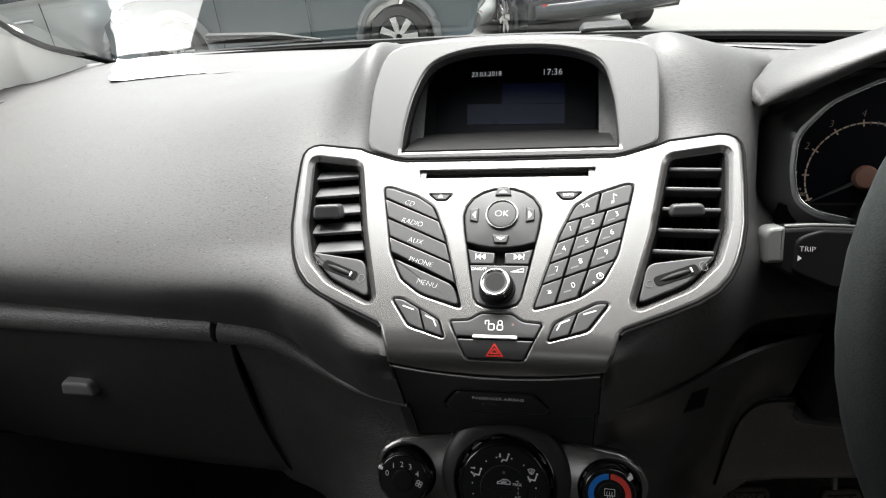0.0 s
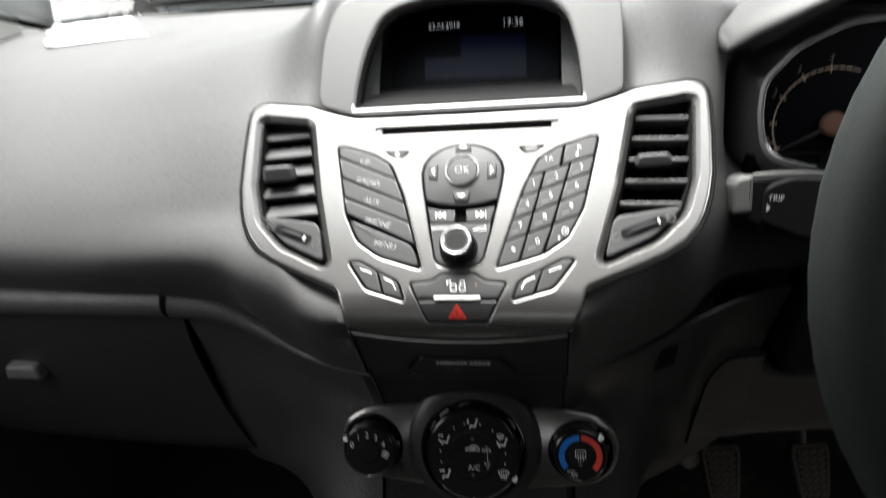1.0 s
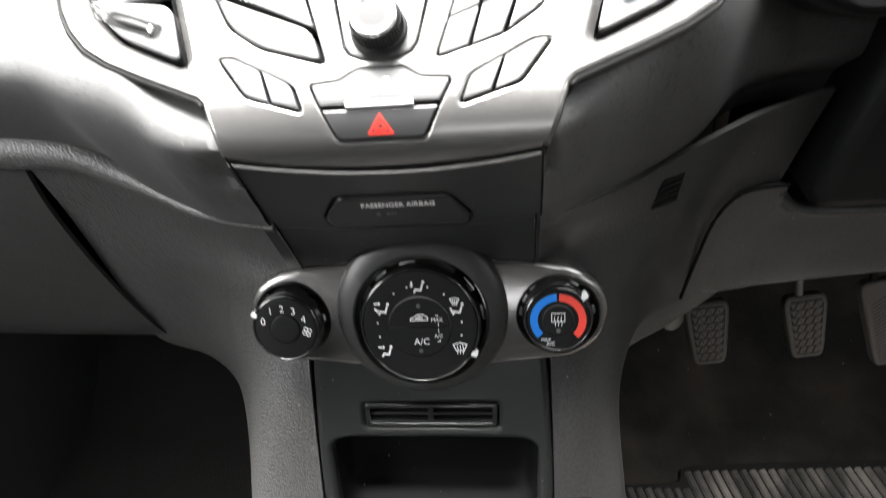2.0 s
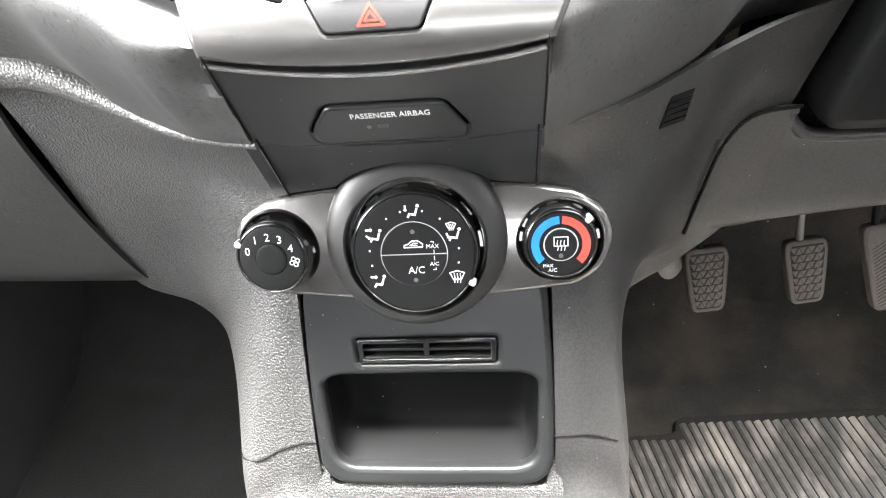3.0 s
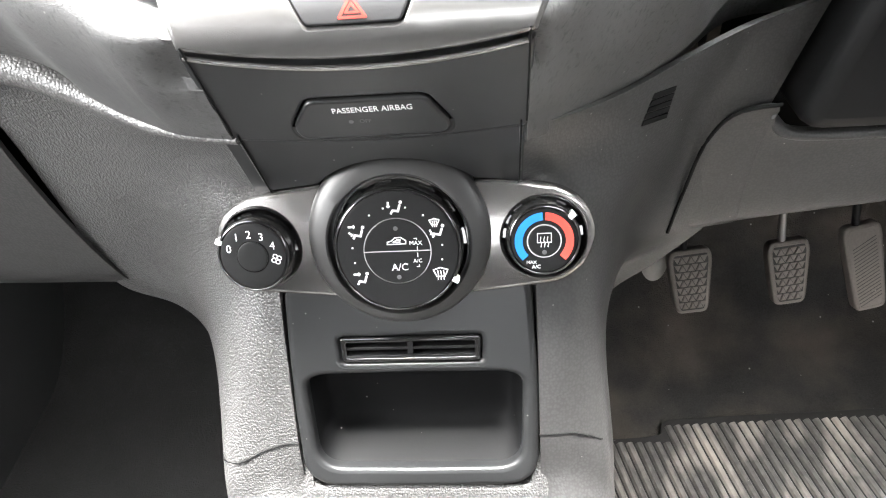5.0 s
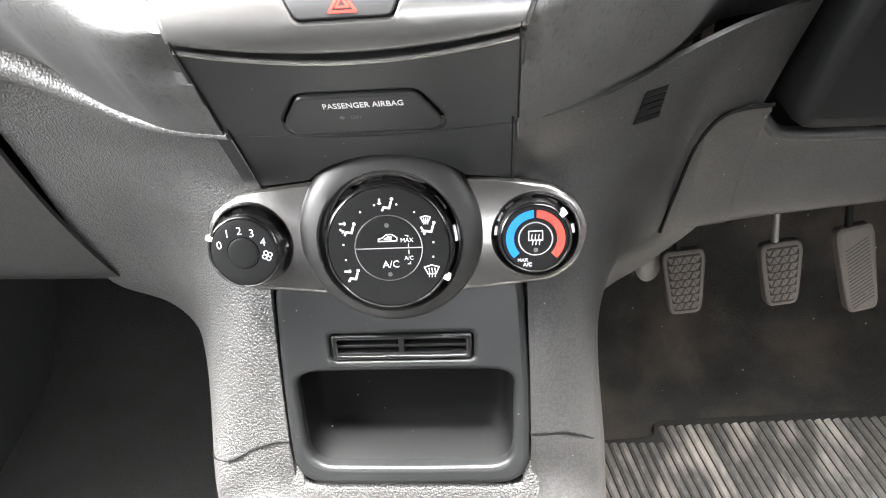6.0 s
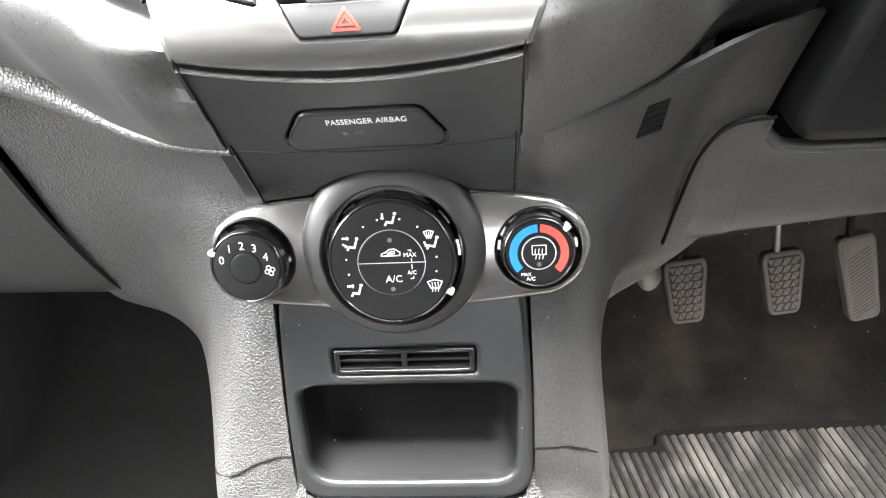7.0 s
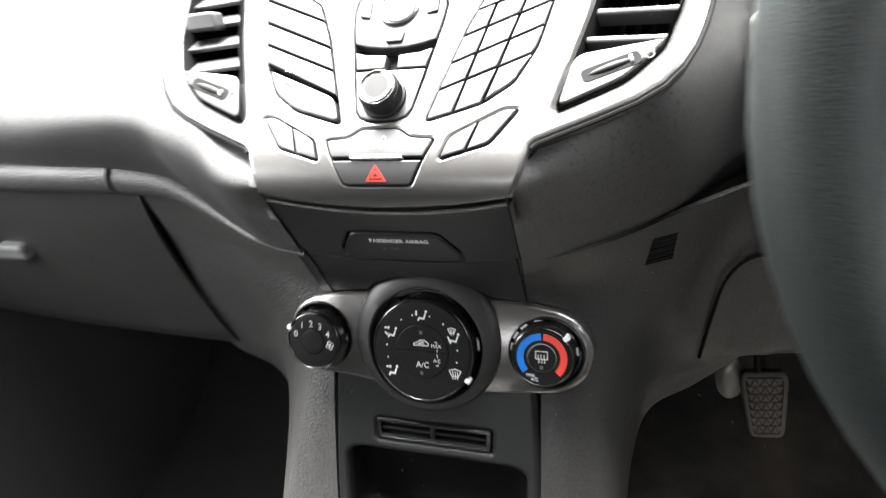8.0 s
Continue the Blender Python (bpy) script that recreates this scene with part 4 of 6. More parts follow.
# ---- centre console ----
console = thing("centre_console", (0, 0.2, 0.3), "grey leather-grained centre console between the footwells", "centre console")
rows_k = []
for x, dz in ((-0.1480, -0.14), (-0.1460, -0.036), (-0.130, -0.022), (-0.110, -0.009), (-0.0930, -0.002), (-0.0800, 0.0), (-0.0755, 0.0), (-0.05, 0.0), (0.05, 0.0), (0.0755, 0.0), (0.0800, 0.0), (0.0930, -0.001), (0.108, -0.005), (0.122, -0.012), (0.1330, -0.026), (0.1350, -0.14)):
    upper = [(x, 0.256, 0.562 + dz), (x, 0.250, 0.560 + dz)] if abs(x) > 0.083 else [(x, 0.262, 0.572), (x, 0.2515, 0.562)] if abs(x) > 0.079 else [(x, 0.250, 0.5445), (x, 0.243, 0.5470)]
    rows_k.append(upper + [(x, 0.2380, (0.5440 if abs(x) > 0.081 else 0.5468) + dz), (x, 0.219, 0.526 + dz * 1.2), (x, 0.16, 0.514 + dz * 1.5), (x, -0.05, 0.505 + dz * 1.5)])
part("top_shell", loft(rows_k, 24, 60), LEATHER, console)
for knee, run in ((knee_l, [(-0.0845, 0.5815), (-0.094, 0.5812), (-0.102, 0.5785), (-0.112, 0.5740), (-0.128, 0.5660), (-0.150, 0.5560)]),
                  (knee_r, [(0.0835, 0.5860), (0.095, 0.5865), (0.106, 0.5860), (0.116, 0.5825), (0.126, 0.5760), (0.137, 0.5670)])):
    run = [p for p in spline([(x, 0, z) for x, z in run], 40)]
    part("seam", tube([(p.x, on_knee(knee, p.x, p.z) - 0.0001, p.z) for p in run], 0.0008, 6), VOID, console, "thin dark joint")
for s, w in ((-1, 0.147), (1, 0.134)):
    part("side_wall", loft([[(s * w, 0.44, 0.55), (s * w, 0.43, 0.30), (s * w, 0.43, 0.10)], [(s * w, 0.32, 0.51), (s * w, 0.32, 0.30), (s * w, 0.32, 0.10)], [(s * w, 0.0, 0.47), (s * w, 0.0, 0.30), (s * w, 0.0, 0.10)]], 12, 12, 0.004, (s, 0, 0)), LEATHER, console)
    part("front_wall", box(bmesh.new(), *sorted((s * (w - 0.012), s * w)), 0.42, 0.90, 0.09, 0.58), CARPET, console, "carpeted side of the tunnel")

face = thing("tray_fascia", (0, 0.28, 0.6), "charcoal plastic console fascia with an open storage tray", "console fascia")
outer = rounded(mirrored([(0.0, -0.050), (0.080, -0.050), (0.0835, -0.12), (0.0845, -0.165), (0.0825, -0.2150), (0.0, -0.2165)]), 0.024, 8)
tray_rim = rounded(mirrored([(0.0, -0.1255), (0.0740, -0.1262), (0.0735, -0.150), (0.0715, -0.2000), (0.0, -0.2008)]), 0.018, 8)
card_rim = rounded([(-0.0475, -0.099), (0.0475, -0.099), (0.0468, -0.1175), (-0.0468, -0.1175)], 0.003)
part("plate", pierced(outer, [(tray_rim, 0.0040), card_rim], 0.010, 0.005, 0.004, MH), GREYPLATE, face)
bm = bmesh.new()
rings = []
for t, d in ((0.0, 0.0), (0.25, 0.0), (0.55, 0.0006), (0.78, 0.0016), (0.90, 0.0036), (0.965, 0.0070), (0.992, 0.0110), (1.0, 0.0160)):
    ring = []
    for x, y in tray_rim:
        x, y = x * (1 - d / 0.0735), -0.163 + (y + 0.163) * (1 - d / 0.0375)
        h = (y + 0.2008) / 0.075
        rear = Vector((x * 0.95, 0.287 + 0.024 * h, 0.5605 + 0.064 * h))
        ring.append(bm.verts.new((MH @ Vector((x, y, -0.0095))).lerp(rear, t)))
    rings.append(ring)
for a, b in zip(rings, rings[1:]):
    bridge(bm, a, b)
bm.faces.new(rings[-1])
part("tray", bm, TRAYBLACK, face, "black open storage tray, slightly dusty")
part("card_frame", pierced(inset(card_rim, 0.0006), [rounded([(-0.043, -0.1025), (0.043, -0.1025), (0.0425, -0.114), (-0.0425, -0.114)], 0.0015)], 0.008, 0.0012, 0.001, MH), BLACK, face, "black card holder frame")
part("card_back", slab([(-0.044, -0.116), (0.044, -0.116), (0.044, -0.101), (-0.044, -0.101)], -0.013, -0.009, 0, MH), VOID, face)
part("card_rib", slab([(-0.043, -0.1088), (0.043, -0.1088), (0.043, -0.1068), (-0.043, -0.1068)], -0.010, -0.002, 0.0005, MH), MATT, face)
part("card_rib", slab([(-0.043, -0.1145), (0.043, -0.1145), (0.043, -0.1122), (-0.043, -0.1122)], -0.010, -0.0005, 0.0006, MH), MATT, face)
part("card_rib", slab([(-0.002, -0.114), (0.002, -0.114), (0.002, -0.1025), (-0.002, -0.1025)], -0.010, -0.0015, 0.0005, MH), MATT, face)

gear = thing("gear_lever", (0, 0.17, 0.53), "gear lever with a grained grey knob and black gaiter", "gear lever")
part("gaiter", lathe([(0.060, 0.0), (0.052, 0.03), (0.036, 0.065), (0.022, 0.095), (0.018, 0.108)], pose(0.014, 0.150, 0.512), 24), MATT, gear)
part("knob", lathe([(0.014, 0.110), (0.019, 0.125), (0.026, 0.150), (0.0265, 0.163), (0.020, 0.174), (0.008, 0.178)], pose(0.014, 0.160, 0.4830), 28), LEATHER, gear, "grained grey knob")

# ---- passenger air-bag lamp panel ----
lamp = thing("airbag_lamp_panel", (0, 0.31, 0.78), "dark blue-grey panel with a passenger air-bag lamp", "indicator panel")
va = lambda z: (z - 0.85) / 0.9538
notch = [(0.0600 * math.cos(radians(a)), va(0.7165 + 0.888 * 0.0608 * math.sin(radians(a)))) for a in range(142, 37, -8)]
lower_line = [(0.0760, va(0.800)), (-0.0875, va(0.800)), (-0.0875, va(0.744))] + notch + [(0.0760, va(0.744))]
part("lower_panel", slab(lower_line, -0.012, -0.0004, 0, MA), GREYPLATE, lamp)
hexa = [(-0.034, va(0.8185)), (-0.0455, va(0.801)), (-0.0445, va(0.794)), (-0.040, va(0.7905)), (0.034, va(0.7908)), (0.0375, va(0.794)), (0.0375, va(0.800)), (0.0265, va(0.8185))]
hexa = rounded(hexa, 0.004)
upper = [(-0.0850, va(0.8485)), (-0.0850, va(0.83)), (-0.0848, va(0.793))] + [(-0.084 + 0.160 * i / 12, va(0.7915 - 0.0065 * math.sin(math.pi * i / 12))) for i in range(13)] + [(0.0785, va(0.793)), (0.0792, va(0.83)), (0.0795, va(0.8485))] + [(0.0790 - 0.1630 * i / 12, va(0.8385 + 0.0115 * ((0.0790 - 0.1630 * i / 12) / 0.083) ** 2)) for i in range(13)]
part("upper_panel", pierced(upper, [inset(hexa, -0.0008)], 0.010, 0.0026, 0.002, MA), GREYPLATE, lamp)
# gunmetal bead laid along the panel's top edge in place of its highlight
bead = [MA @ Vector((u, va(0.8381 + 0.0115 * (u / 0.083) ** 2), -0.0004)) for u in [-0.0825 + 0.1585 * i / 24 for i in range(25)]]
part("top_edge", tube(bead, 0.0014, 8), POD, lamp, "gunmetal bead in place of the top edge's highlight")
lens = part("lamp_cover", slab(hexa, -0.008, 0.0012, 0.0018, MA), GREYPLATE, lamp, "raised smooth lamp cover")
writing("PASSENGER AIRBAG", -0.0015, va(0.8118), 0.0013, 0.0054, MA, WHITE, lens, turn=0.6, wide=0.86, thin=0.0)
part("dim_icon", slab(circle(-0.014, va(0.8035), 0.0013, 12), 0.0012, 0.0014, 0, MA), DIM, lens)
writing("OFF", -0.0065, va(0.8035), 0.0013, 0.0036, MA, DIM, lens)


# ---- radio fascia ----
radio = thing("radio_fascia", (0, 0.36, 0.90), "satin silver radio fascia with dark grey buttons", "car radio")
vent_line = rounded([(0.1312, 0.1635), (0.173, 0.1700), (0.1665, 0.105), (0.157, 0.0755), (0.1375, 0.0555), (0.1005, 0.0378), (0.118, 0.100)], 0.005)
block_line = rounded([(0.103, 0.1395), (0.097, 0.1402), (0.0715, 0.1307), (0.0572, 0.1208), (0.0455, 0.094), (0.0268, 0.0322), (0.060, 0.0428), (0.0775, 0.0555), (0.0892, 0.0785)], 0.004)
slot_line = rounded([(-0.0735, 0.1565), (0.0735, 0.1565), (0.0715, 0.1488), (-0.0715, 0.1488)], 0.001, 2)
centre_line = mirrored([(0.0, 0.1375), (0.0085, 0.1366), (0.0165, 0.1338), (0.0245, 0.1283), (0.0297, 0.1205), (0.0315, 0.1125), (0.0298, 0.0990), (0.0268, 0.0840), (0.0225, 0.0610), (0.0180, 0.0410), (0.0150, 0.0362), (0.0090, 0.0338), (0.0, 0.0332)])
corner_line = rounded([(0.0825, 0.0390), (0.0740, 0.0392), (0.0430, 0.0226), (0.0380, 0.0082), (0.0668, 0.0175)], 0.003)
pod_line = rounded([(0.0350, 0.0222), (0.0200, 0.0232), (0.0115, 0.0290), (-0.0115, 0.0290), (-0.0200, 0.0232), (-0.0350, 0.0222), (-0.0215, -0.0072), (0.0215, -0.0072)], 0.0025)
tri_line = rounded([(-0.0630, 0.1335), (-0.0420, 0.1332), (-0.0475, 0.1265), (-0.0560, 0.1265)], 0.002)
holes = [(vent_line, 0.0062), (flipped(vent_line), 0.0062), (block_line, 0.0019), (flipped(block_line), 0.0019), slot_line, (centre_line, 0.0016), (corner_line, 0.0022), (flipped(corner_line), 0.0022), (pod_line, 0.0018), tri_line, flipped(tri_line)]
part("panel", pierced(fascia_line, holes, 0.012, 0.0032, 0.0010, MR), SILVER, radio, "satin silver moulding")
around = inset(fascia_line, -0.0009)
around = around[len(upper_edge) + len(foot):] + around[:len(upper_edge) - 2]
part("gap", tube([MR @ Vector((u, v, -0.0026)) for u, v in around[2:]], 0.0013, 6), VOID, radio, "dark gap round the fascia")
back = inset(rounded(mirrored([(0.0, 0.160), (0.112, 0.160), (0.100, 0.03), (0.080, -0.010), (0.0, -0.012)]), 0.004), 0.002)
part("backing", slab(back, -0.014, -0.0075, 0, MR), VOID, radio)
part("slot_lip", tube([MR @ Vector((-0.071, 0.1475, -0.0015)), MR @ Vector((0.071, 0.1475, -0.0015))], 0.0007, 6), CHROME, radio, "bright edge of the disc slot")
part("disc_slot", slab([(-0.068, 0.1492), (0.068, 0.1492), (0.068, 0.1560), (-0.068, 0.1560)], -0.009, -0.0068, 0, MR), VOID, radio, "black disc slot")

for s in (-1, 1):
    part("slot_end", slab([(s * 0.0742, 0.1568), (s * 0.0680, 0.1568), (s * 0.0680, 0.1484), (s * 0.0718, 0.1484)][::s], -0.006, -0.0026, 0, MR), SILVER, radio, "bright slanted end of the slot")
cuts = [((-0.1033, 0.1304), (-0.0516, 0.1075)), ((-0.0970, 0.1110), (-0.0454, 0.0879)), ((-0.0920, 0.0930), (-0.0401, 0.0708)), ((-0.0864, 0.0762), (-0.0339, 0.0523))]
words = ("CD", "RADIO", "AUX", "PHONE", "MENU")
places = ((-0.0785, 0.1247), (-0.0742, 0.1064), (-0.0695, 0.0893), (-0.0630, 0.0707), (-0.0560, 0.0523))
left_block = flipped(block_line)
for i, (word, (u, v)) in enumerate(zip(words, places)):
    shape = left_block
    if i:
        b, a = cuts[i - 1]
        shape = clip(shape, a, b)
    if i < 4:
        a, b = cuts[i]
        shape = clip(shape, a, b)
    if i == 4:
        shape = rounded([(-0.0875, 0.0752), (-0.0775, 0.0555), (-0.060, 0.0428), (-0.0275, 0.0330), (-0.0338, 0.0515)], 0.0065, 4)
    key = part("button", slab(inset(shape, 0.0007), -0.008, 0.0006, 0.0012, MR), KEY, radio)
    writing(word, u, v - 0.0006, 0.0007, 0.0066, MR, WHITE, key, turn=-14, shear=0.12, wide=0.95, thin=0.034)

rows_at = [((0.0475, 0.1050), (0.0990, 0.1228)), ((0.0430, 0.0880), (0.0930, 0.1075)), ((0.0390, 0.0705), (0.0892, 0.0910)), ((0.0335, 0.0530), (0.0820, 0.0718))]
cols_at = [((0.0625, 0.1110), (0.0445, 0.0415)), ((0.0815, 0.1175), (0.0620, 0.0470))]
pad_text = (("TA", "", ""), ("1", "2", "3"), ("4", "5", "6"), ("7", "8", "9"), ("*", "0", ""))
for r in range(5):
    row = block_line
    if r:
        a, b = rows_at[r - 1]
        row = clip(row, b, a)
    if r < 4:
        a, b = rows_at[r]
        row = clip(row, a, b)
    for c in range(3 if r else 2):
        cell = row
        if r == 0:
            a, b = (0.0776, 0.1330), (0.0738, 0.1140)
            cell = clip(cell, b, a) if c == 0 else clip(cell, a, b)
        else:
            if c > 0:
                a, b = cols_at[c - 1]
                cell = clip(cell, a, b)
            if c < 2:
                a, b = cols_at[c]
                cell = clip(cell, b, a)
        if len(cell) < 3:
            continue
        key = part("button", slab(inset(cell, 0.0006), -0.008, 0.0004, 0.0011, MR), KEY, radio)
        cx, cy = (sum(p[k] for p in cell) / len(cell) for k in (0, 1))
        xs, ys = [p[0] for p in cell], [p[1] for p in cell]
        cx, cy = (min(xs) + max(xs)) / 2, (min(ys) + max(ys)) / 2
        text = pad_text[r][c]
        if text:
            writing(text, cx + 0.001, cy + (0.001 if text != "*" else -0.001), 0.0005, (0.0064 if text != "*" else 0.011) if r else 0.0050, MR, WHITE, key, turn=12)
            if r and text not in "*1":
                part("small_letters", slab([(cx - 0.006, cy - 0.0055), (cx - 0.0005, cy - 0.0035), (cx - 0.0005, cy - 0.0023), (cx - 0.006, cy - 0.0043)], 0.0004, 0.0006, 0, MR), DIM, key)
        elif r == 0:
            bm = stroke([(cx - 0.001, cy - 0.003), (cx - 0.001, cy + 0.004), (cx + 0.0015, cy + 0.0025)], 0.0006, 0.0004, MR)
            prism(bm, circle(cx - 0.0018, cy - 0.003, 0.0011, 10), 0.0004, 0.0006, 0, MR)
            part("note_mark", bm, WHITE, key)
        else:
            bm = stroke(arc(cx + 0.002, cy + 0.002, 0.0024, 0, 360, 14), 0.0005, 0.0004, MR)
            stroke([(cx + 0.002, cy + 0.0035), (cx + 0.002, cy + 0.002), (cx + 0.003, cy + 0.002)], 0.0005, 0.0004, MR, bm=bm)
            prism(bm, [(cx - 0.003, cy - 0.0045), (cx - 0.0015, cy - 0.004), (cx - 0.002, cy - 0.0025), (cx - 0.0035, cy - 0.003)], 0.0004, 0.0006, 0, MR)
            part("clock_mark", bm, WHITE, key)

# middle cluster: direction pad, track keys and the volume knob
dish = mirrored([(0.0, 0.1375), (0.0085, 0.1366), (0.0165, 0.1338), (0.0245, 0.1283), (0.0297, 0.1205), (0.0315, 0.1125), (0.0298, 0.0990), (0.0276, 0.0880), (0.018, 0.0848), (0.008, 0.0832), (0.0, 0.0828)])
part("direction_pad", slab(inset(dish, 0.0007), -0.008, 0.0002, 0.0014, MR, dome=0.0012), KEY, radio, "domed direction pad")
C = (0.0, 0.1122)
for a, (dx, dy) in zip((90, 0, 270, 180), ((0, 0.0215), (0.0225, 0), (0, -0.0215), (-0.0225, 0))):
    m = MR @ pose(C[0] + dx, C[1] + dy, 0.0008, 0, 0, a - 90)
    key = part("arrow_key", slab(rounded([(-0.0068, -0.0035), (0.0068, -0.0035), (0.0050, 0.0036), (-0.0050, 0.0036)], 0.0012), -0.004, 0.0012, 0.0009, m), KEY, radio)
    part("arrow_mark", slab([(-0.0034, -0.0012), (0.0034, -0.0012), (0.0, 0.0014)], 0.0012, 0.0014, 0, m), WHITE, key)
ok_key = part("ok_key", lathe([(0.0118, -0.004), (0.0118, 0.0022), (0.0110, 0.0030), (0.006, 0.0033)], MR @ pose(*C, 0), 40), KEY, radio)
part("ring", lathe([(0.0126, 0.0), (0.0133, 0.0015), (0.0132, 0.0028), (0.0125, 0.0032), (0.0119, 0.0028), (0.0119, 0.0)], MR @ pose(*C, 0), 48), CHROME, ok_key, "chrome ring")
writing("OK", 0, C[1], 0.0034, 0.0082, MR, WHITE, ok_key)
track = [(0.0262, 0.0832), (0.0232, 0.0690), (-0.0232, 0.0690), (-0.0262, 0.0832), (-0.018, 0.0806), (0.0, 0.0792), (0.018, 0.0806)]
for s in (-1, 1):
    one = clip(track, (s * 0.0035, 0.0), (s * 0.0035, 0.1)) if s < 0 else clip(track, (0.0035, 0.1), (0.0035, 0.0))
    key = part("track_key", slab(inset(one, 0.0005), -0.008, 0.0002, 0.0010, MR), KEY, radio)
    bm = bmesh.new()
    for k in (0.0, 0.0036):
        x = s * (0.0112 + k)
        prism(bm, [(x, 0.0732), (x + s * 0.0034, 0.0756), (x, 0.0780)], 0.0002, 0.0005, 0, MR)
    prism(bm, [(s * 0.0184, 0.0732), (s * 0.0190, 0.0732), (s * 0.0190, 0.0780), (s * 0.0184, 0.0780)], 0.0002, 0.0005, 0, MR)
    part("track_mark", bm, WHITE, key)
bezel = [(0.0228, 0.0684), (0.0178, 0.0418), (0.0148, 0.0370), (0.0090, 0.0346), (0.0, 0.0340), (-0.0090, 0.0346), (-0.0148, 0.0370), (-0.0178, 0.0418), (-0.0228, 0.0684)]
surround = part("knob_surround", slab(bezel, -0.008, 0.0001, 0.0010, MR), KEY, radio)
writing("ON/OFF", -0.0155, 0.0650, 0.0002, 0.0034, MR, WHITE, surround)
part("volume_mark", stroke([(0.0095, 0.0630), (0.0190, 0.0630), (0.0190, 0.0660)], 0.0005, 0.0001, MR, closed=True), WHITE, surround)
knob = part("volume_knob", lathe([(0.0140, 0.0), (0.0138, 0.0020), (0.0124, 0.0030), (0.0120, 0.0110), (0.0112, 0.0128), (0.0102, 0.0133)], MR @ pose(-0.0005, 0.0490, 0), 48), MATT, radio, "black turning knob with a chrome rim")
part("chrome_rim", lathe([(0.0112, 0.0125), (0.0110, 0.0138), (0.0101, 0.0143), (0.0091, 0.0138), (0.0086, 0.0132)], MR @ pose(-0.0005, 0.0490, 0), 48), CHROME, knob)
part("knob_cap", lathe([(0.0089, 0.0125), (0.0085, 0.0134), (0.005, 0.0131)], MR @ pose(-0.0005, 0.0490, 0), 40), KEY, knob)
bm = bmesh.new()
for k in range(44):
    a = 2 * math.pi * k / 44
    m = MR @ pose(-0.0005, 0.0490, 0) @ Matrix.Rotation(a, 4, "Z")
    prism(bm, [(0.0121, -0.0004), (0.0127, -0.0003), (0.0127, 0.0003), (0.0121, 0.0004)], 0.003, 0.0105, 0, m)
part("knurling", bm, MATT, knob)

for s in (-1, 1):
    tri = part("small_button", slab(inset(tri_line if s < 0 else flipped(tri_line), 0.0006), -0.006, 0.0006, 0.0009, MR), KEY, radio)
    if s < 0:
        bm = slab([(-0.0545, 0.1302), (-0.0505, 0.1302), (-0.0525, 0.1322)], 0.0006, 0.0008, 0, MR)
        prism(bm, [(-0.0545, 0.1290), (-0.0505, 0.1290), (-0.0505, 0.1296), (-0.0545, 0.1296)], 0.0006, 0.0008, 0, MR)
        part("eject_mark", bm, WHITE, tri)
    else:
        writing("INFO", 0.0522, 0.1308, 0.0007, 0.0038, MR, WHITE, tri)
    shape = corner_line if s > 0 else flipped(corner_line)
    p, q = (s * 0.0600, 0.0330), (s * 0.0530, 0.0110)
    for k in (0, 1):
        a, b = (p, q) if k else (q, p)
        one = clip(shape, a, b)
        key = part("corner_button", slab(inset(one, 0.0007), -0.006, 0.0007, 0.0010, MR), KEY, radio)
        outer_one = (k == 1) == (s > 0)
        if outer_one:
            pts = [(s * 0.0725, 0.0330), (s * 0.0640, 0.0300)]
        else:
            pts = [(s * 0.0540, 0.0255), (s * 0.0475, 0.0225), (s * 0.0450, 0.0175)]
        part("key_mark", stroke(pts, 0.0008, 0.0007, MR), WHITE, key)
lock = clip(pod_line, (-0.04, 0.0098), (0.04, 0.0098))
lock_key = part("lock_button", slab(inset(lock, 0.0006), -0.006, 0.0004, 0.0010, MR), KEY, radio)
bm = stroke([(-0.0075, 0.0205), (-0.0075, 0.0230), (-0.0050, 0.0230), (-0.0050, 0.0205)], 0.0008, 0.0004, MR)
stroke(rounded([(-0.0050, 0.0160), (-0.0008, 0.0160), (-0.0008, 0.0205), (-0.0050, 0.0205)], 0.0012, 3), 0.0008, 0.0004, MR, closed=True, bm=bm)
stroke(rounded([(0.0015, 0.0160), (0.0055, 0.0160), (0.0055, 0.0200), (0.0015, 0.0200)], 0.0012, 3), 0.0008, 0.0004, MR, closed=True, bm=bm)
stroke(rounded([(0.0020, 0.0200), (0.0050, 0.0200), (0.0050, 0.0232), (0.0020, 0.0232)], 0.0014, 3), 0.0008, 0.0004, MR, closed=True, bm=bm)
part("lock_mark", bm, WHITE, lock_key)
part("lamp_dot", slab(circle(0.0130, 0.0205, 0.0009, 12), 0.0004, 0.0006, 0, MR), NEEDLE, lock_key)
hazard = clip(pod_line, (0.04, 0.0090), (-0.04, 0.0090))
hazard_key = part("hazard_button", slab(inset(hazard, 0.0006), -0.006, 0.0004, 0.0010, MR), KEY, radio)
bm = stroke([(-0.0058, -0.0038), (0.0058, -0.0038), (0.0, 0.0052)], 0.0011, 0.0004, MR, closed=True)
stroke([(-0.0028, -0.0018), (0.0028, -0.0018), (0.0, 0.0020)], 0.0009, 0.0004, MR, closed=True, bm=bm)
part("hazard_mark", bm, HAZRED, hazard_key, "red double triangle")
part("bright_bar", slab(rounded([(-0.0165, 0.0092), (0.0165, 0.0092), (0.0165, 0.0118), (-0.0165, 0.0118)], 0.0008, 2), -0.003, 0.0018, 0.0008, MR), WHITE, radio, "bright white bar")


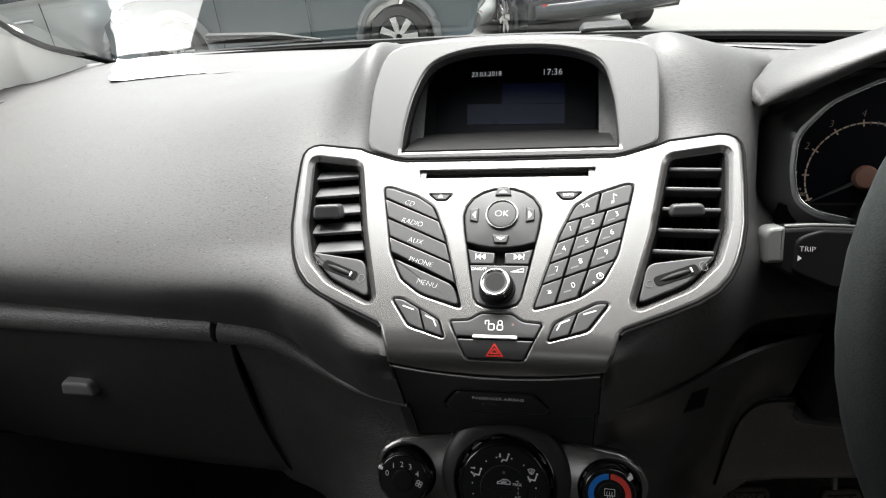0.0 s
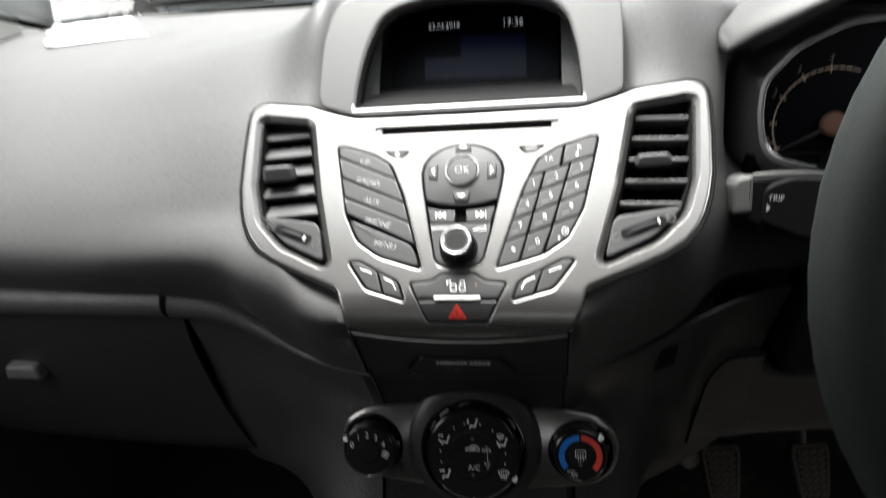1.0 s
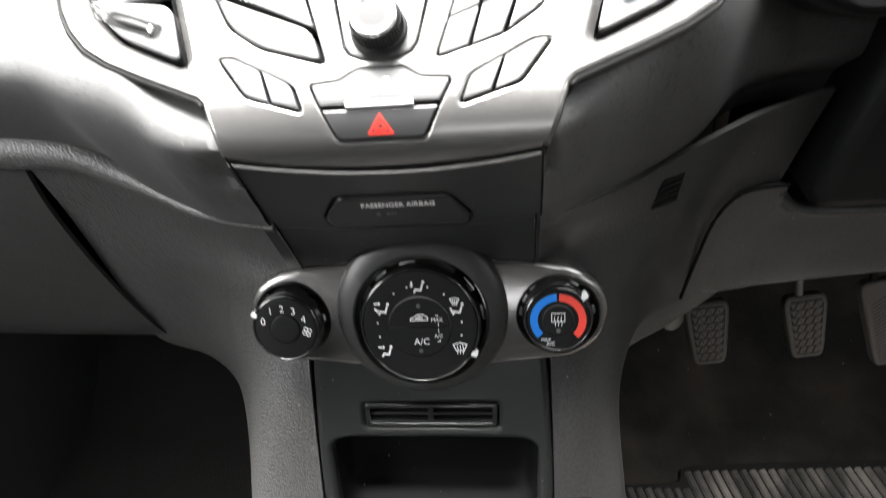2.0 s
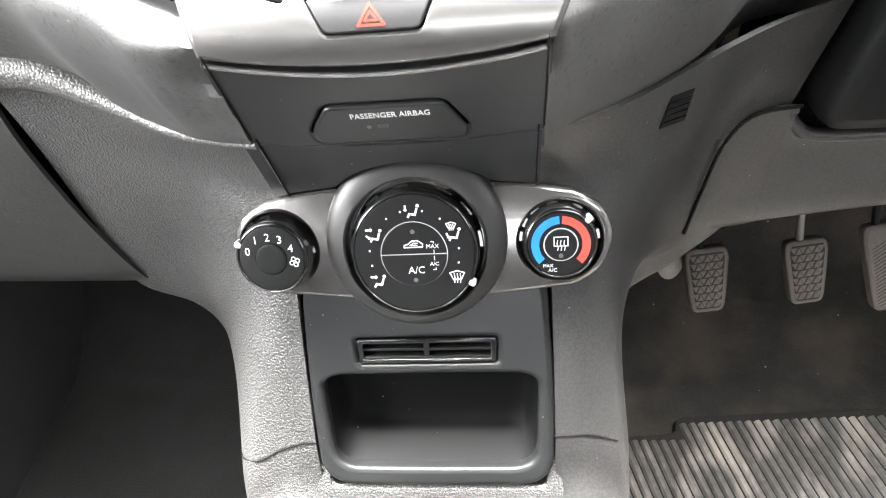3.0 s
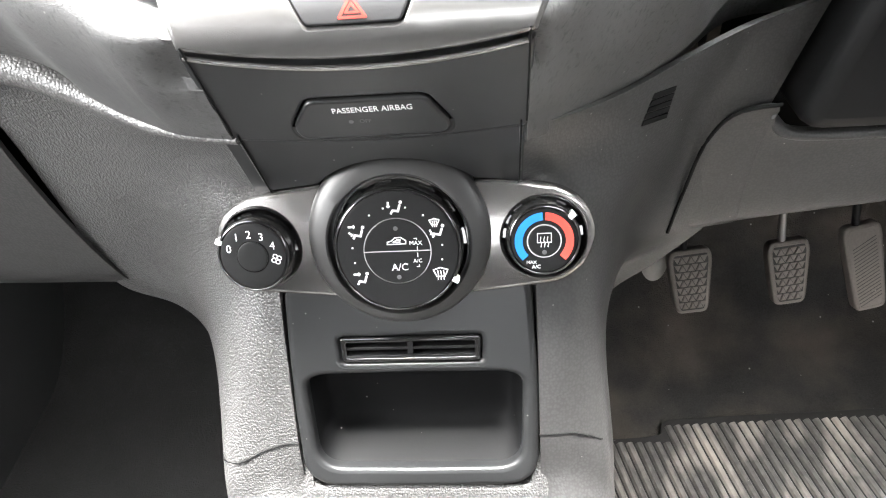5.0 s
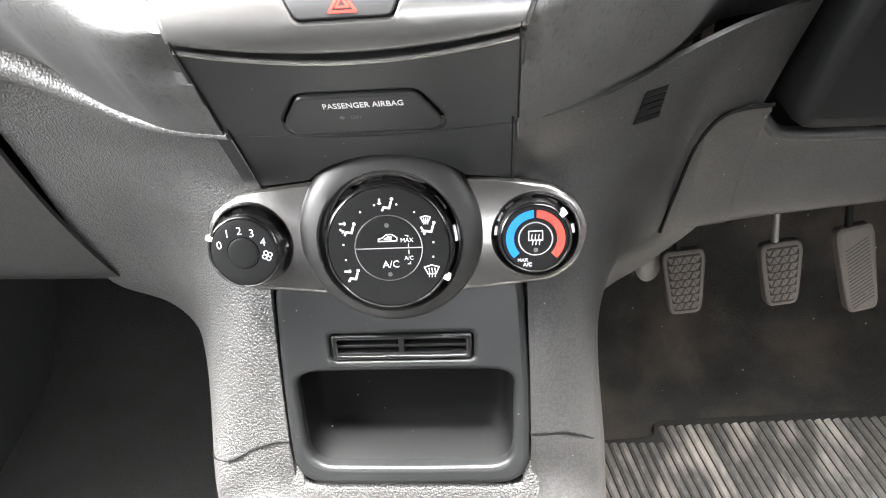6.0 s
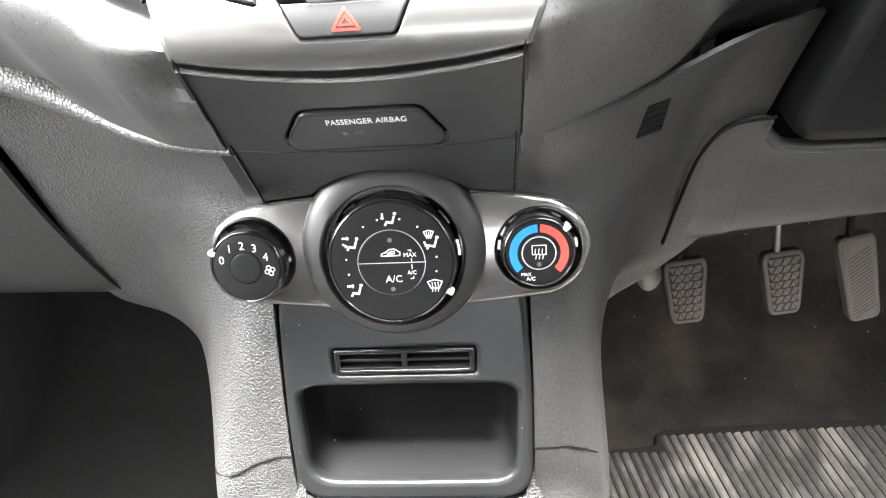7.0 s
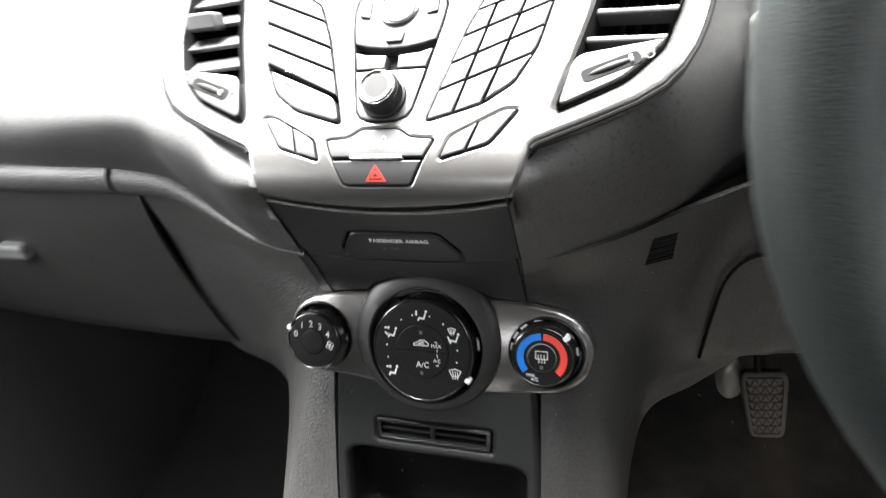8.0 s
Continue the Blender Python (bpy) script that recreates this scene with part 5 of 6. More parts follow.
# ---- air vents ----
def edge_u(line, v):
    """Where the outline crosses the height v."""
    us = []
    for p, q in zip(line, line[1:] + line[:1]):
        if (p[1] - v) * (q[1] - v) < 0:
            us.append(p[0] + (q[0] - p[0]) * (v - p[1]) / (q[1] - p[1]))
    return (min(us), max(us)) if len(us) > 1 else None


def air_vent(s, tilt):
    line = vent_line if s > 0 else flipped(vent_line)
    vent = thing("air_vent", MR @ Vector((s * 0.14, 0.10, -0.02)), "square dashboard air vent with dark slats in a silver surround", "air vent", "dashboard air vents")
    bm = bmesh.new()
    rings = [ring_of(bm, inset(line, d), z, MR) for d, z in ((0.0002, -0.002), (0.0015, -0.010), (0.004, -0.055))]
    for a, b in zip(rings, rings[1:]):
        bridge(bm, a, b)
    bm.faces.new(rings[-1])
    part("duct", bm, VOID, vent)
    for k in range(5):
        v = 0.1575 - 0.0182 * k
        u0, u1 = edge_u(line, v)
        m = MR @ pose((u0 + u1) / 2, v, -0.010, tilt, 0, -3.0 * s + 1.0)
        w = (u1 - u0) / 2 - 0.001
        part("slat", slab(rounded([(-w, -0.0018), (w, -0.0018), (w, 0.0018), (-w, 0.0018)], 0.0012, 2), -0.012, 0.004, 0.0012, m), SLAT, vent)
    for k in range(4):
        v0, v1 = 0.08, 0.160
        u0, u1 = edge_u(line, 0.12)
        u = u0 + (u1 - u0) * (k + 1) / 5
        part("vane", slab([(u - 0.0008, v0), (u + 0.0008, v0), (u + 0.0008 + s * 0.005, v1), (u - 0.0008 + s * 0.005, v1)], -0.045, -0.024, 0.0004, MR), MATT, vent)
    u0, u1 = edge_u(line, 0.115)
    cu = (u0 + u1) / 2 - (0.006 if s < 0 else 0.003)
    mt2 = MR @ pose(cu, 0.1165, 0.0, 34, 0, 2)
    hh = 0.0062 if s < 0 else 0.0046
    part("direction_tab", slab(rounded([(-0.0135, -hh), (0.0130, -hh), (0.0112, hh), (-0.0118, hh)], 0.0035), -0.007, 0.0030, 0.0022, mt2), SLAT, vent)
    low = rounded([(0.1583, 0.0795), (0.1570, 0.0755), (0.1375, 0.0555), (0.1015, 0.0385), (0.1095, 0.0722)], 0.0075, 4)
    low = low if s > 0 else flipped(low)
    plate = part("lower_plate", slab(inset(low, 0.0006), -0.010, -0.0004, 0.0012, MR), KEY, vent)
    cx, cy, tilt2 = s * 0.1300, 0.0625, s * 21
    m = MR @ pose(cx, cy, -0.0004, 0, 0, tilt2)
    part("wheel_slot", slab(rounded([(-0.0165, -0.0042), (0.0165, -0.0042), (0.0165, 0.0042), (-0.0165, 0.0042)], 0.0035), -0.002, 0.0003, 0.0003, m), VOID, vent)
    path = [m @ Vector((-0.0125 + 0.025 * k / 40, 0, -0.0006)) for k in range(41)]
    radii = [0.0024 * math.sqrt(max(0.05, 1 - ((k - 20) / 21) ** 2)) + (0.0001 if k % 2 else -0.0001) for k in range(41)]
    wheel = part("thumb_wheel", tube(path, radii, 12), MATT, vent, "ribbed thumb wheel")
    part("pointer", slab([(0.0105, -0.0019), (0.0116, -0.0019), (0.0116, 0.0019), (0.0105, 0.0019)], 0.0, 0.0022, 0.0003, m), WHITE, wheel, "white pointer line")
    part("shut_mark", stroke(arc(-0.0205, 0, 0.0026, 60, 300, 10), 0.0005, 0.0002, m), DIM, plate)
    bm = stroke(arc(0.0205, 0.0012, 0.0026, -40, 200, 8), 0.0005, 0.0002, m)
    stroke(arc(0.0205, -0.0012, 0.0022, 140, 380, 8), 0.0005, 0.0002, m, bm=bm)
    part("open_mark", bm, DIM, plate)
    return vent


air_vent(-1, 60)
air_vent(1, 12)

# ---- display hood ----
hood = thing("display_hood", (0, 0.46, 0.97), "silver hood over a small dark dashboard display", "car display")
rim = rounded([(-0.1235, 0.0120), (-0.1255, 0.028), (-0.1245, 0.070), (-0.119, 0.097), (-0.1115, 0.1105), (-0.096, 0.1165), (-0.060, 0.1185), (0.0, 0.1180), (0.050, 0.1150), (0.098, 0.1085), (0.1175, 0.1035), (0.1255, 0.092), (0.1255, 0.058), (0.1235, 0.0110), (0.0925, 0.0003), (-0.0915, 0.0008)], 0.008)
arch = spline([(u, v, 0) for u, v in ((-0.0925, 0.0085), (-0.0905, 0.036), (-0.0830, 0.070), (-0.0690, 0.0945), (-0.038, 0.1055), (0.005, 0.1070), (0.047, 0.1025), (0.0765, 0.0885), (0.0870, 0.0595), (0.0908, 0.030), (0.0920, 0.0085))], 44)
mouth = [(p.x, p.y) for p in arch]
part("surround", pierced(rim, [mouth], 0.012, 0.0018, 0.0030, MD), SILVER, hood, "satin silver surround")
part("roof", loft([[MD @ Vector((u, v + dv, z)) for u, v in ((-0.1245, 0.02), (-0.1195, 0.092), (-0.096, 0.1155), (0.0, 0.1172), (0.098, 0.1075), (0.1235, 0.090), (0.1230, 0.02))] for z, dv in ((-0.003, -0.001), (-0.03, 0.020), (-0.06, 0.043), (-0.09, 0.060))], 40, 10), SILVER, hood)
bm = bmesh.new()
rings = []
for d, dz, up in ((0.0, -0.003, 0.0), (-0.001, -0.012, 0.004), (-0.002, -0.050, 0.030)):
    pts = inset(mouth, d)
    rings.append([bm.verts.new(MD @ Vector((u, v + up, dz))) for u, v in pts])
for a, b in zip(rings, rings[1:]):
    bridge(bm, a, b)
bm.faces.new(rings[-1])
part("cowl", bm, MATT, hood, "dark inner cowl")
ledge = [[MD @ Vector((u * k, v, z)) for u in (-0.0905, -0.045, 0.0, 0.045, 0.0900)] for k, v, z in ((1.0, 0.0100, -0.0025), (0.985, 0.0230, -0.016), (0.95, 0.0390, -0.034), (0.90, 0.0480, -0.046))]
part("ledge", loft(ledge, 16, 10, 0.001), MATT, hood, "grey ledge below the display")
screen_frame = part("display_glass", slab(rounded([(-0.074, 0.0465), (0.0760, 0.0440), (0.0760, 0.1220), (-0.0720, 0.1280)], 0.004), -0.048, -0.045, 0.0004, MD), LCD, hood, "dark display glass")
MS = MD @ pose(0, 0, -0.0449)
part("lit_area", slab([(-0.0112, 0.0754), (0.0475, 0.0735), (0.0473, 0.0945), (-0.0114, 0.0964)], 0.0, 0.0003, 0, MS), LCDBLUE, screen_frame, "faint blue area")
part("lit_area", slab([(-0.0434, 0.0548), (0.0475, 0.0526), (0.0475, 0.0730), (-0.0444, 0.0765)], 0.0, 0.0003, 0, MS), LCDBLUE, screen_frame, "faint blue area")
writing("23.03.2018", -0.0272, 0.1078, 0.0004, 0.0070, MS, LCDTEXT, screen_frame, turn=-0.5, wide=0.95)
writing("17:36", 0.0356, 0.1065, 0.0004, 0.0094, MS, LCDTEXT, screen_frame, turn=-0.5, wide=0.95)

# ---- climate controls ----
clim = thing("climate_control", (0, 0.32, 0.70), "gunmetal climate control unit with three black dials", "climate control")
pod_half = [(0.0, 0.0055), (0.0445, 0.0050), (0.0760, 0.0020), (0.0995, -0.0030), (0.1155, -0.0140), (0.1215, -0.0320), (0.1150, -0.0525), (0.0990, -0.0645), (0.0800, -0.0660), (0.0445, -0.0695), (0.0, -0.0730)]
CV = -0.0330
pod_plate = rounded(mirrored(pod_half), 0.008)
MP = MH @ pose(0, 0, 0.0065)
bm = pierced(pod_plate, [circle(0, CV, 0.0455, 56), circle(-0.0885, CV, 0.0262, 40), circle(0.0880, CV, 0.0262, 40)], 0.030, 0.0035, 0.0008, MP)
cross_cuts(bm, MP, [CV + 0.005 * i for i in range(-8, 9)])
cross_cuts(bm, MP @ pose(0, 0, 0, 0, 0, 90), [0.008 * i for i in range(-15, 16)])
for v in bm.verts:    # the plate is rounded from top to bottom
    flat = MP.inverted() @ v.co
    v.co = MP @ Vector((flat.x, flat.y, flat.z - 2.6 * (flat.y - CV - 0.008) ** 2 - 1.6 * max(0.0, abs(flat.x) - 0.058) ** 2))
part("plate", bm, POD, clim, "gunmetal plate")
ring_mesh = lathe([(0.0424, -0.002), (0.0428, 0.0090), (0.0436, 0.0122), (0.0448, 0.0130), (0.0500, 0.0118), (0.0540, 0.0096), (0.0562, 0.0072), (0.0570, 0.0042), (0.0571, -0.002)], MH @ pose(0, CV, 0.0), 72)
for v in ring_mesh.verts:    # the skirt is wider above the dial than below it
    flat = MH.inverted() @ v.co
    v.co += (MH.to_3x3() @ Vector((0, 0.0045, 0))) * max(0.0, (math.hypot(flat.x, flat.y - CV) - 0.0430) / 0.0141)
part("outer_ring", ring_mesh, RINGPAINT, clim, "raised dark ring round the middle dial")
part("dial_well", lathe([(0.0455, -0.006), (0.0455, 0.0010), (0.0400, 0.0030)], MH @ pose(0, CV, 0), 56), BLACK, clim)


def dial(u, v, r, top, name, label):
    """A turning knob: glossy skirt with clips, matt face."""
    m = MH @ pose(u, v, 0)
    k = part(name, lathe([(r + 0.0030, 0.0), (r + 0.0030, 0.0035), (r + 0.0012, 0.0060), (r + 0.0004, top - 0.0026), (r + 0.0001, top - 0.0010), (r - 0.0006, top - 0.0001), (r - 0.0013, top + 0.0002), (r - 0.0018, top - 0.0003), (r - 0.0020, top - 0.0010)], m, 64), BLACK, clim, label)
    part("face", lathe([(r - 0.0018, top - 0.003), (r - 0.0020, top - 0.0006), (r - 0.0027, top), (r * 0.55, top + 0.0003)], m, 64), MATT, k, "matt black face")
    for a in (38, 62, 100, 128, 150, 8, 172):
        part("clip", band(0, 0, r - 0.0002, r + 0.0026, a - 7, a + 7, 0.0060, m, 6, 0.0028), BLACK, k)
    return k, m


TOP = 0.0180
for s, u in ((-1, -0.0885), (1, 0.0880)):
    part("side_well", lathe([(0.0263, -0.006), (0.0263, 0.0052), (0.0255, 0.0064), (0.0245, 0.0052), (0.0235, 0.0)], MH @ pose(u, CV, 0), 48), BLACK, clim)
mid, mm = dial(0.0, CV - 0.0015, 0.0386, TOP, "air_dial", "black air direction dial with white symbols")
fan, mf = dial(-0.0890, CV - 0.0017, 0.0227, TOP, "fan_dial", "black fan speed dial with white numbers")
hot, mt = dial(0.0870, CV + 0.0015, 0.0213, TOP, "temperature_dial", "black temperature dial with a blue and red scale")
Z = TOP + 0.0004
# pushes in the middle of each dial
for k, m, r in ((fan, mf, 0.0098), (hot, mt, 0.0098)):
    part("groove", lathe([(r + 0.0004, TOP), (r + 0.0004, TOP + 0.0005), (r - 0.0004, TOP + 0.0005)], m, 36), BLACK, k)
    part("push", lathe([(r - 0.0003, TOP - 0.001), (r - 0.0004, TOP + 0.0010), (r - 0.0012, TOP + 0.0015), (r * 0.5, TOP + 0.0013)], m, 36), MATT, k, "round push button")
part("groove", lathe([(0.0205, TOP), (0.0205, TOP + 0.0005), (0.0196, TOP + 0.0005)], mm, 48), BLACK, mid)
disc = circle(0, 0, 0.0200, 48)
for nm, shape in (("air_push", clip(disc, (-1, 0.0003), (1, 0.0003))), ("cooling_push", clip(disc, (1, -0.0003), (-1, -0.0003)))):
    part(nm, slab(shape, TOP - 0.001, TOP + 0.0012, 0.0007, mm), MATT, mid, "half-round push button")
ZP = TOP + 0.0013
for (u, v, t) in ((-0.0145, 0.0050, "0"), (-0.0088, 0.0121, "1"), (-0.0010, 0.0136, "2"), (0.0066, 0.0119, "3"), (0.0129, 0.0063, "4")):
    writing(t, u, v, Z, 0.0070, mf, WHITE, fan, name="numeral", thin=0.008)
bm = bmesh.new()
for a in (20, 110, 200, 290):
    cx, cy = 0.0146 + 0.0019 * math.cos(radians(a)), -0.0021 + 0.0019 * math.sin(radians(a))
    stroke(circle(cx, cy, 0.0013, 10), 0.0005, Z, mf, closed=True, bm=bm)
part("fan_symbol", bm, WHITE, fan)


def pointer(k, m, a, r):
    p = m @ Matrix.Rotation(radians(a), 4, "Z")
    part("pointer", slab(rounded([(r - 0.0030, -0.0017), (r + 0.0012, -0.0017), (r + 0.0012, 0.0017), (r - 0.0030, 0.0017)], 0.0008, 2), TOP - 0.006, TOP + 0.0003, 0.0005, p), WHITE, k, "white pointer")


pointer(fan, mf, 155, 0.0235)
pointer(mid, mm, -30, 0.0402)
pointer(hot, mt, 42, 0.0226)
part("blue_scale", band(0, 0, 0.0126, 0.0172, 93, 222, Z, mt), BLUE, hot, "blue cold scale")
part("red_scale", band(0, 0, 0.0126, 0.0172, -44, 87, Z, mt), RED, hot, "red warm scale")
writing("MAX", -0.0076, -0.0130, Z, 0.0028, mt, WHITE, hot, thin=0.0)
writing("A/C", -0.0048, -0.0158, Z, 0.0032, mt, WHITE, hot, thin=0.0)
ZH = TOP + 0.0016
bm = stroke([(-0.0040, -0.0005), (-0.0040, 0.0050), (0.0040, 0.0050), (0.0040, -0.0005)], 0.00045, ZH, mt, closed=True)
for x in (-0.0020, 0.0, 0.0020):
    stroke([(x, -0.0032), (x + 0.0004, -0.0012), (x - 0.0004, 0.0008), (x, 0.0028)], 0.0004, ZH, mt, bm=bm)
part("rear_screen_symbol", bm, WHITE, hot)
part("lamp_dot", slab(circle(0, -0.0066, 0.0014, 14), ZH - 0.0004, ZH, 0, mt), DIM, hot)


def seated(m, u, v, z, bm):
    """The little seat symbol: head, back and seat."""
    prism(bm, circle(u + 0.0030, v + 0.0036, 0.0010, 10), z, z + 0.0002, 0, m)
    stroke([(u + 0.0024, v + 0.0018), (u + 0.0012, v - 0.0018), (u - 0.0020, v - 0.0012), (u - 0.0030, v - 0.0030)], 0.0012, z, m, bm=bm)
    return bm


def arrow(m, p, q, z, bm):
    stroke([p, q], 0.0011, z, m, bm=bm)
    d = (Vector(q) - Vector(p)).normalized()
    n = Vector((-d.y, d.x))
    tip = Vector(q) + d * 0.0011
    prism(bm, [tuple(Vector(q) - n * 0.0014), tuple(tip), tuple(Vector(q) + n * 0.0014)], z, z + 0.0002, 0, m)


def screen_sign(m, u, v, w, z, bm):
    stroke([(u - w, v + w * 0.45), (u - w * 0.55, v - w * 0.5), (u + w * 0.55, v - w * 0.5), (u + w, v + w * 0.45), (u, v + w * 0.75)], 0.0006, z, m, closed=True, bm=bm)
    for x in (-0.4, 0.0, 0.4):
        stroke([(u + x * w, v - w * 0.95), (u + x * w + 0.0003, v - w * 0.3), (u + x * w, v + w * 0.3)], 0.0005, z, m, bm=bm)


for i, (u, v) in enumerate(((0.0, 0.0268), (-0.0236, 0.0125), (-0.0236, -0.0165), (0.0243, 0.0125))):
    bm = bmesh.new()
    if i < 3:
        seated(mm, u + 0.0010, v - 0.0006, Z, bm)
    else:
        seated(mm, u + 0.0006, v - 0.0014, Z, bm)
        screen_sign(mm, u - 0.0012, v + 0.0044, 0.0029, Z, bm)
    if i == 0:
        arrow(mm, (u - 0.0034, v + 0.0030), (u - 0.0034, v + 0.0008), Z, bm)
    if i in (1,):
        arrow(mm, (u - 0.0045, v + 0.0034), (u - 0.0018, v + 0.0034), Z, bm)
        arrow(mm, (u - 0.0045, v - 0.0002), (u - 0.0030, v - 0.0014), Z, bm)
    if i == 2:
        arrow(mm, (u - 0.0040, v + 0.0026), (u - 0.0012, v + 0.0026), Z, bm)
    if i == 3:
        arrow(mm, (u - 0.0040, v - 0.0004), (u - 0.0030, v - 0.0024), Z, bm)
    part("air_symbol", bm, WHITE, mid)
bm = bmesh.new()
screen_sign(mm, 0.0252, -0.0145, 0.0044, Z, bm)
part("screen_symbol", bm, WHITE, mid)
for a in (104, 76, 124, 52, 174, 194, 6, -13):
    part("scale_dot", slab(circle(0.0272 * math.cos(radians(a)), 0.0272 * math.sin(radians(a)), 0.0006, 10), Z - 0.0002, Z, 0, mm), WHITE, mid)
bm = stroke([(-0.0056, 0.0046), (-0.0054, 0.0060), (-0.0032, 0.0066), (-0.0008, 0.0085), (0.0026, 0.0087), (0.0046, 0.0073), (0.0056, 0.0066), (0.0054, 0.0047)], 0.0006, ZP, mm, closed=True)
stroke([(-0.0020, 0.0058), (0.0002, 0.0072), (0.0024, 0.0071)], 0.0006, ZP, mm, bm=bm)
stroke([(-0.0020, 0.0058), (0.0022, 0.0059)], 0.0006, ZP, mm, bm=bm)
part("recirculation_symbol", bm, WHITE, mid)
writing("MAX", 0.0114, 0.0048, ZP, 0.0036, mm, WHITE, mid, thin=0.0)
writing("A/C", 0.0120, -0.0062, ZP, 0.0033, mm, WHITE, mid, thin=0.0)
writing("A/C", 0.0010, -0.0100, ZP, 0.0062, mm, WHITE, mid, thin=0.006)
part("link_line", stroke([(0.0105, 0.0078), (0.0122, 0.0078), (0.0122, 0.0068)], 0.0004, ZP, mm), WHITE, mid)
part("link_line", stroke([(0.0122, 0.0026), (0.0122, 0.0006)], 0.0004, ZP, mm), WHITE, mid)
part("link_line", stroke([(0.0122, -0.0012), (0.0122, -0.0036)], 0.0004, ZP, mm), WHITE, mid)
part("link_line", stroke([(0.0128, -0.0086), (0.0128, -0.0098), (0.0112, -0.0098)], 0.0004, ZP, mm), WHITE, mid)
for v in (0.0142, -0.0162):
    part("lamp_dot", slab(circle(0.0, v, 0.0014, 14), ZP - 0.0004, ZP, 0, mm), DIM, mid)


# ---- instrument cluster ----
MC = plane_at((0.301, 0.500, 0.950), (0, math.sin(radians(20)), math.cos(radians(20))))
cluster = thing("instrument_cluster", (0.34, 0.50, 0.88), "instrument cluster with a rev counter under a dark hood", "instrument cluster")
k20 = 1 / math.cos(radians(20))
cl = lambda x, z: (x - 0.300, (z - 0.950) * k20)
glass_line = rounded([cl(0.244, 0.931), cl(0.246, 0.957), cl(0.270, 0.982), cl(0.308, 0.998), cl(0.40, 1.003), cl(0.53, 0.998), cl(0.56, 0.93), cl(0.50, 0.884), cl(0.318, 0.884), cl(0.262, 0.897), cl(0.248, 0.907)], 0.010)
part("dial_face", slab(glass_line, -0.012, -0.008, 0, MC), LCD, cluster, "black dial face")
part("chrome_bezel", pierced(inset(glass_line, -0.0022), [inset(glass_line, 0.0002)], 0.008, 0.0010, 0.0008, MC), CHROME, cluster, "thin chrome bezel")
bm = bmesh.new()
rings = []
for d, z in ((0.0020, -0.006), (0.0030, 0.0020), (0.0060, 0.0024), (0.0120, -0.0030), (0.0180, -0.0115), (0.0230, -0.0220), (0.0255, -0.0340), (0.0260, -0.0700)):
    pts = []
    for p, q in zip(inset(glass_line, -0.0020), inset(glass_line, -d)):     # a collar that falls away from the bezel, slimmer above
        w = max(0.40, min(1.0, (0.062 - p[1]) / 0.05))
        pts.append(bm.verts.new(MC @ Vector((p[0] + (q[0] - p[0]) * w, p[1] + (q[1] - p[1]) * w, z))))
    rings.append(pts)
for a, b in zip(rings, rings[1:]):
    bridge(bm, a, b)
part("pod", bm, PODSATIN, cluster, "satin grey collar round the dials")
ZC = -0.0078
NC = cl(0.301, 0.923)
part("scale_arc", band(NC[0], NC[1], 0.0460, 0.0472, 66, 205, ZC, MC, 40), AMBERPRINT, cluster)
for k in range(5):
    a = 203.5 - 27.3 * k
    c, s = math.cos(radians(a)), math.sin(radians(a))
    part("tick", stroke([(NC[0] + 0.0440 * c, NC[1] + 0.0440 * s), (NC[0] + 0.0490 * c, NC[1] + 0.0490 * s)], 0.0012, ZC + 0.0003, MC), AMBERPRINT, cluster)
    writing(str(k), NC[0] + 0.0545 * c, NC[1] + 0.0545 * s, ZC, 0.0085, MC, AMBERPRINT, cluster, shear=0.2, name="numeral")
    for j in range(1, 4):
        a2 = radians(a - 27.3 * j / 4)
        part("minor_gap", stroke([(NC[0] + 0.0450 * math.cos(a2), NC[1] + 0.0450 * math.sin(a2)), (NC[0] + 0.0480 * math.cos(a2), NC[1] + 0.0480 * math.sin(a2))], 0.0008, ZC + 0.0002, MC), BLACK, cluster)
writing("rpm", NC[0] - 0.0530, NC[1] - 0.0090, ZC, 0.0046, MC, AMBERPRINT, cluster, shear=0.2)
writing("x1000", NC[0] - 0.0515, NC[1] - 0.0140, ZC, 0.0046, MC, AMBERPRINT, cluster, shear=0.2)
a = radians(206)
tip, root = (NC[0] + 0.048 * math.cos(a), NC[1] + 0.048 * math.sin(a)), (NC[0] + 0.008 * math.cos(a), NC[1] + 0.008 * math.sin(a))
n = (-math.sin(a) * 0.0017, math.cos(a) * 0.0017)
needle = part("needle", slab([(root[0] - n[0], root[1] - n[1]), (root[0] + n[0], root[1] + n[1]), (tip[0] + n[0] * 0.2, tip[1] + n[1] * 0.2), (tip[0] - n[0] * 0.2, tip[1] - n[1] * 0.2)], ZC + 0.002, ZC + 0.0032, 0, MC), KEY, cluster, "thin grey needle")
part("hub", lathe([(0.0105, 0.0), (0.0105, 0.003), (0.0085, 0.0050), (0.004, 0.0054)], MC @ pose(NC[0], NC[1], ZC), 32), NEEDLE, needle, "rust-brown hub")
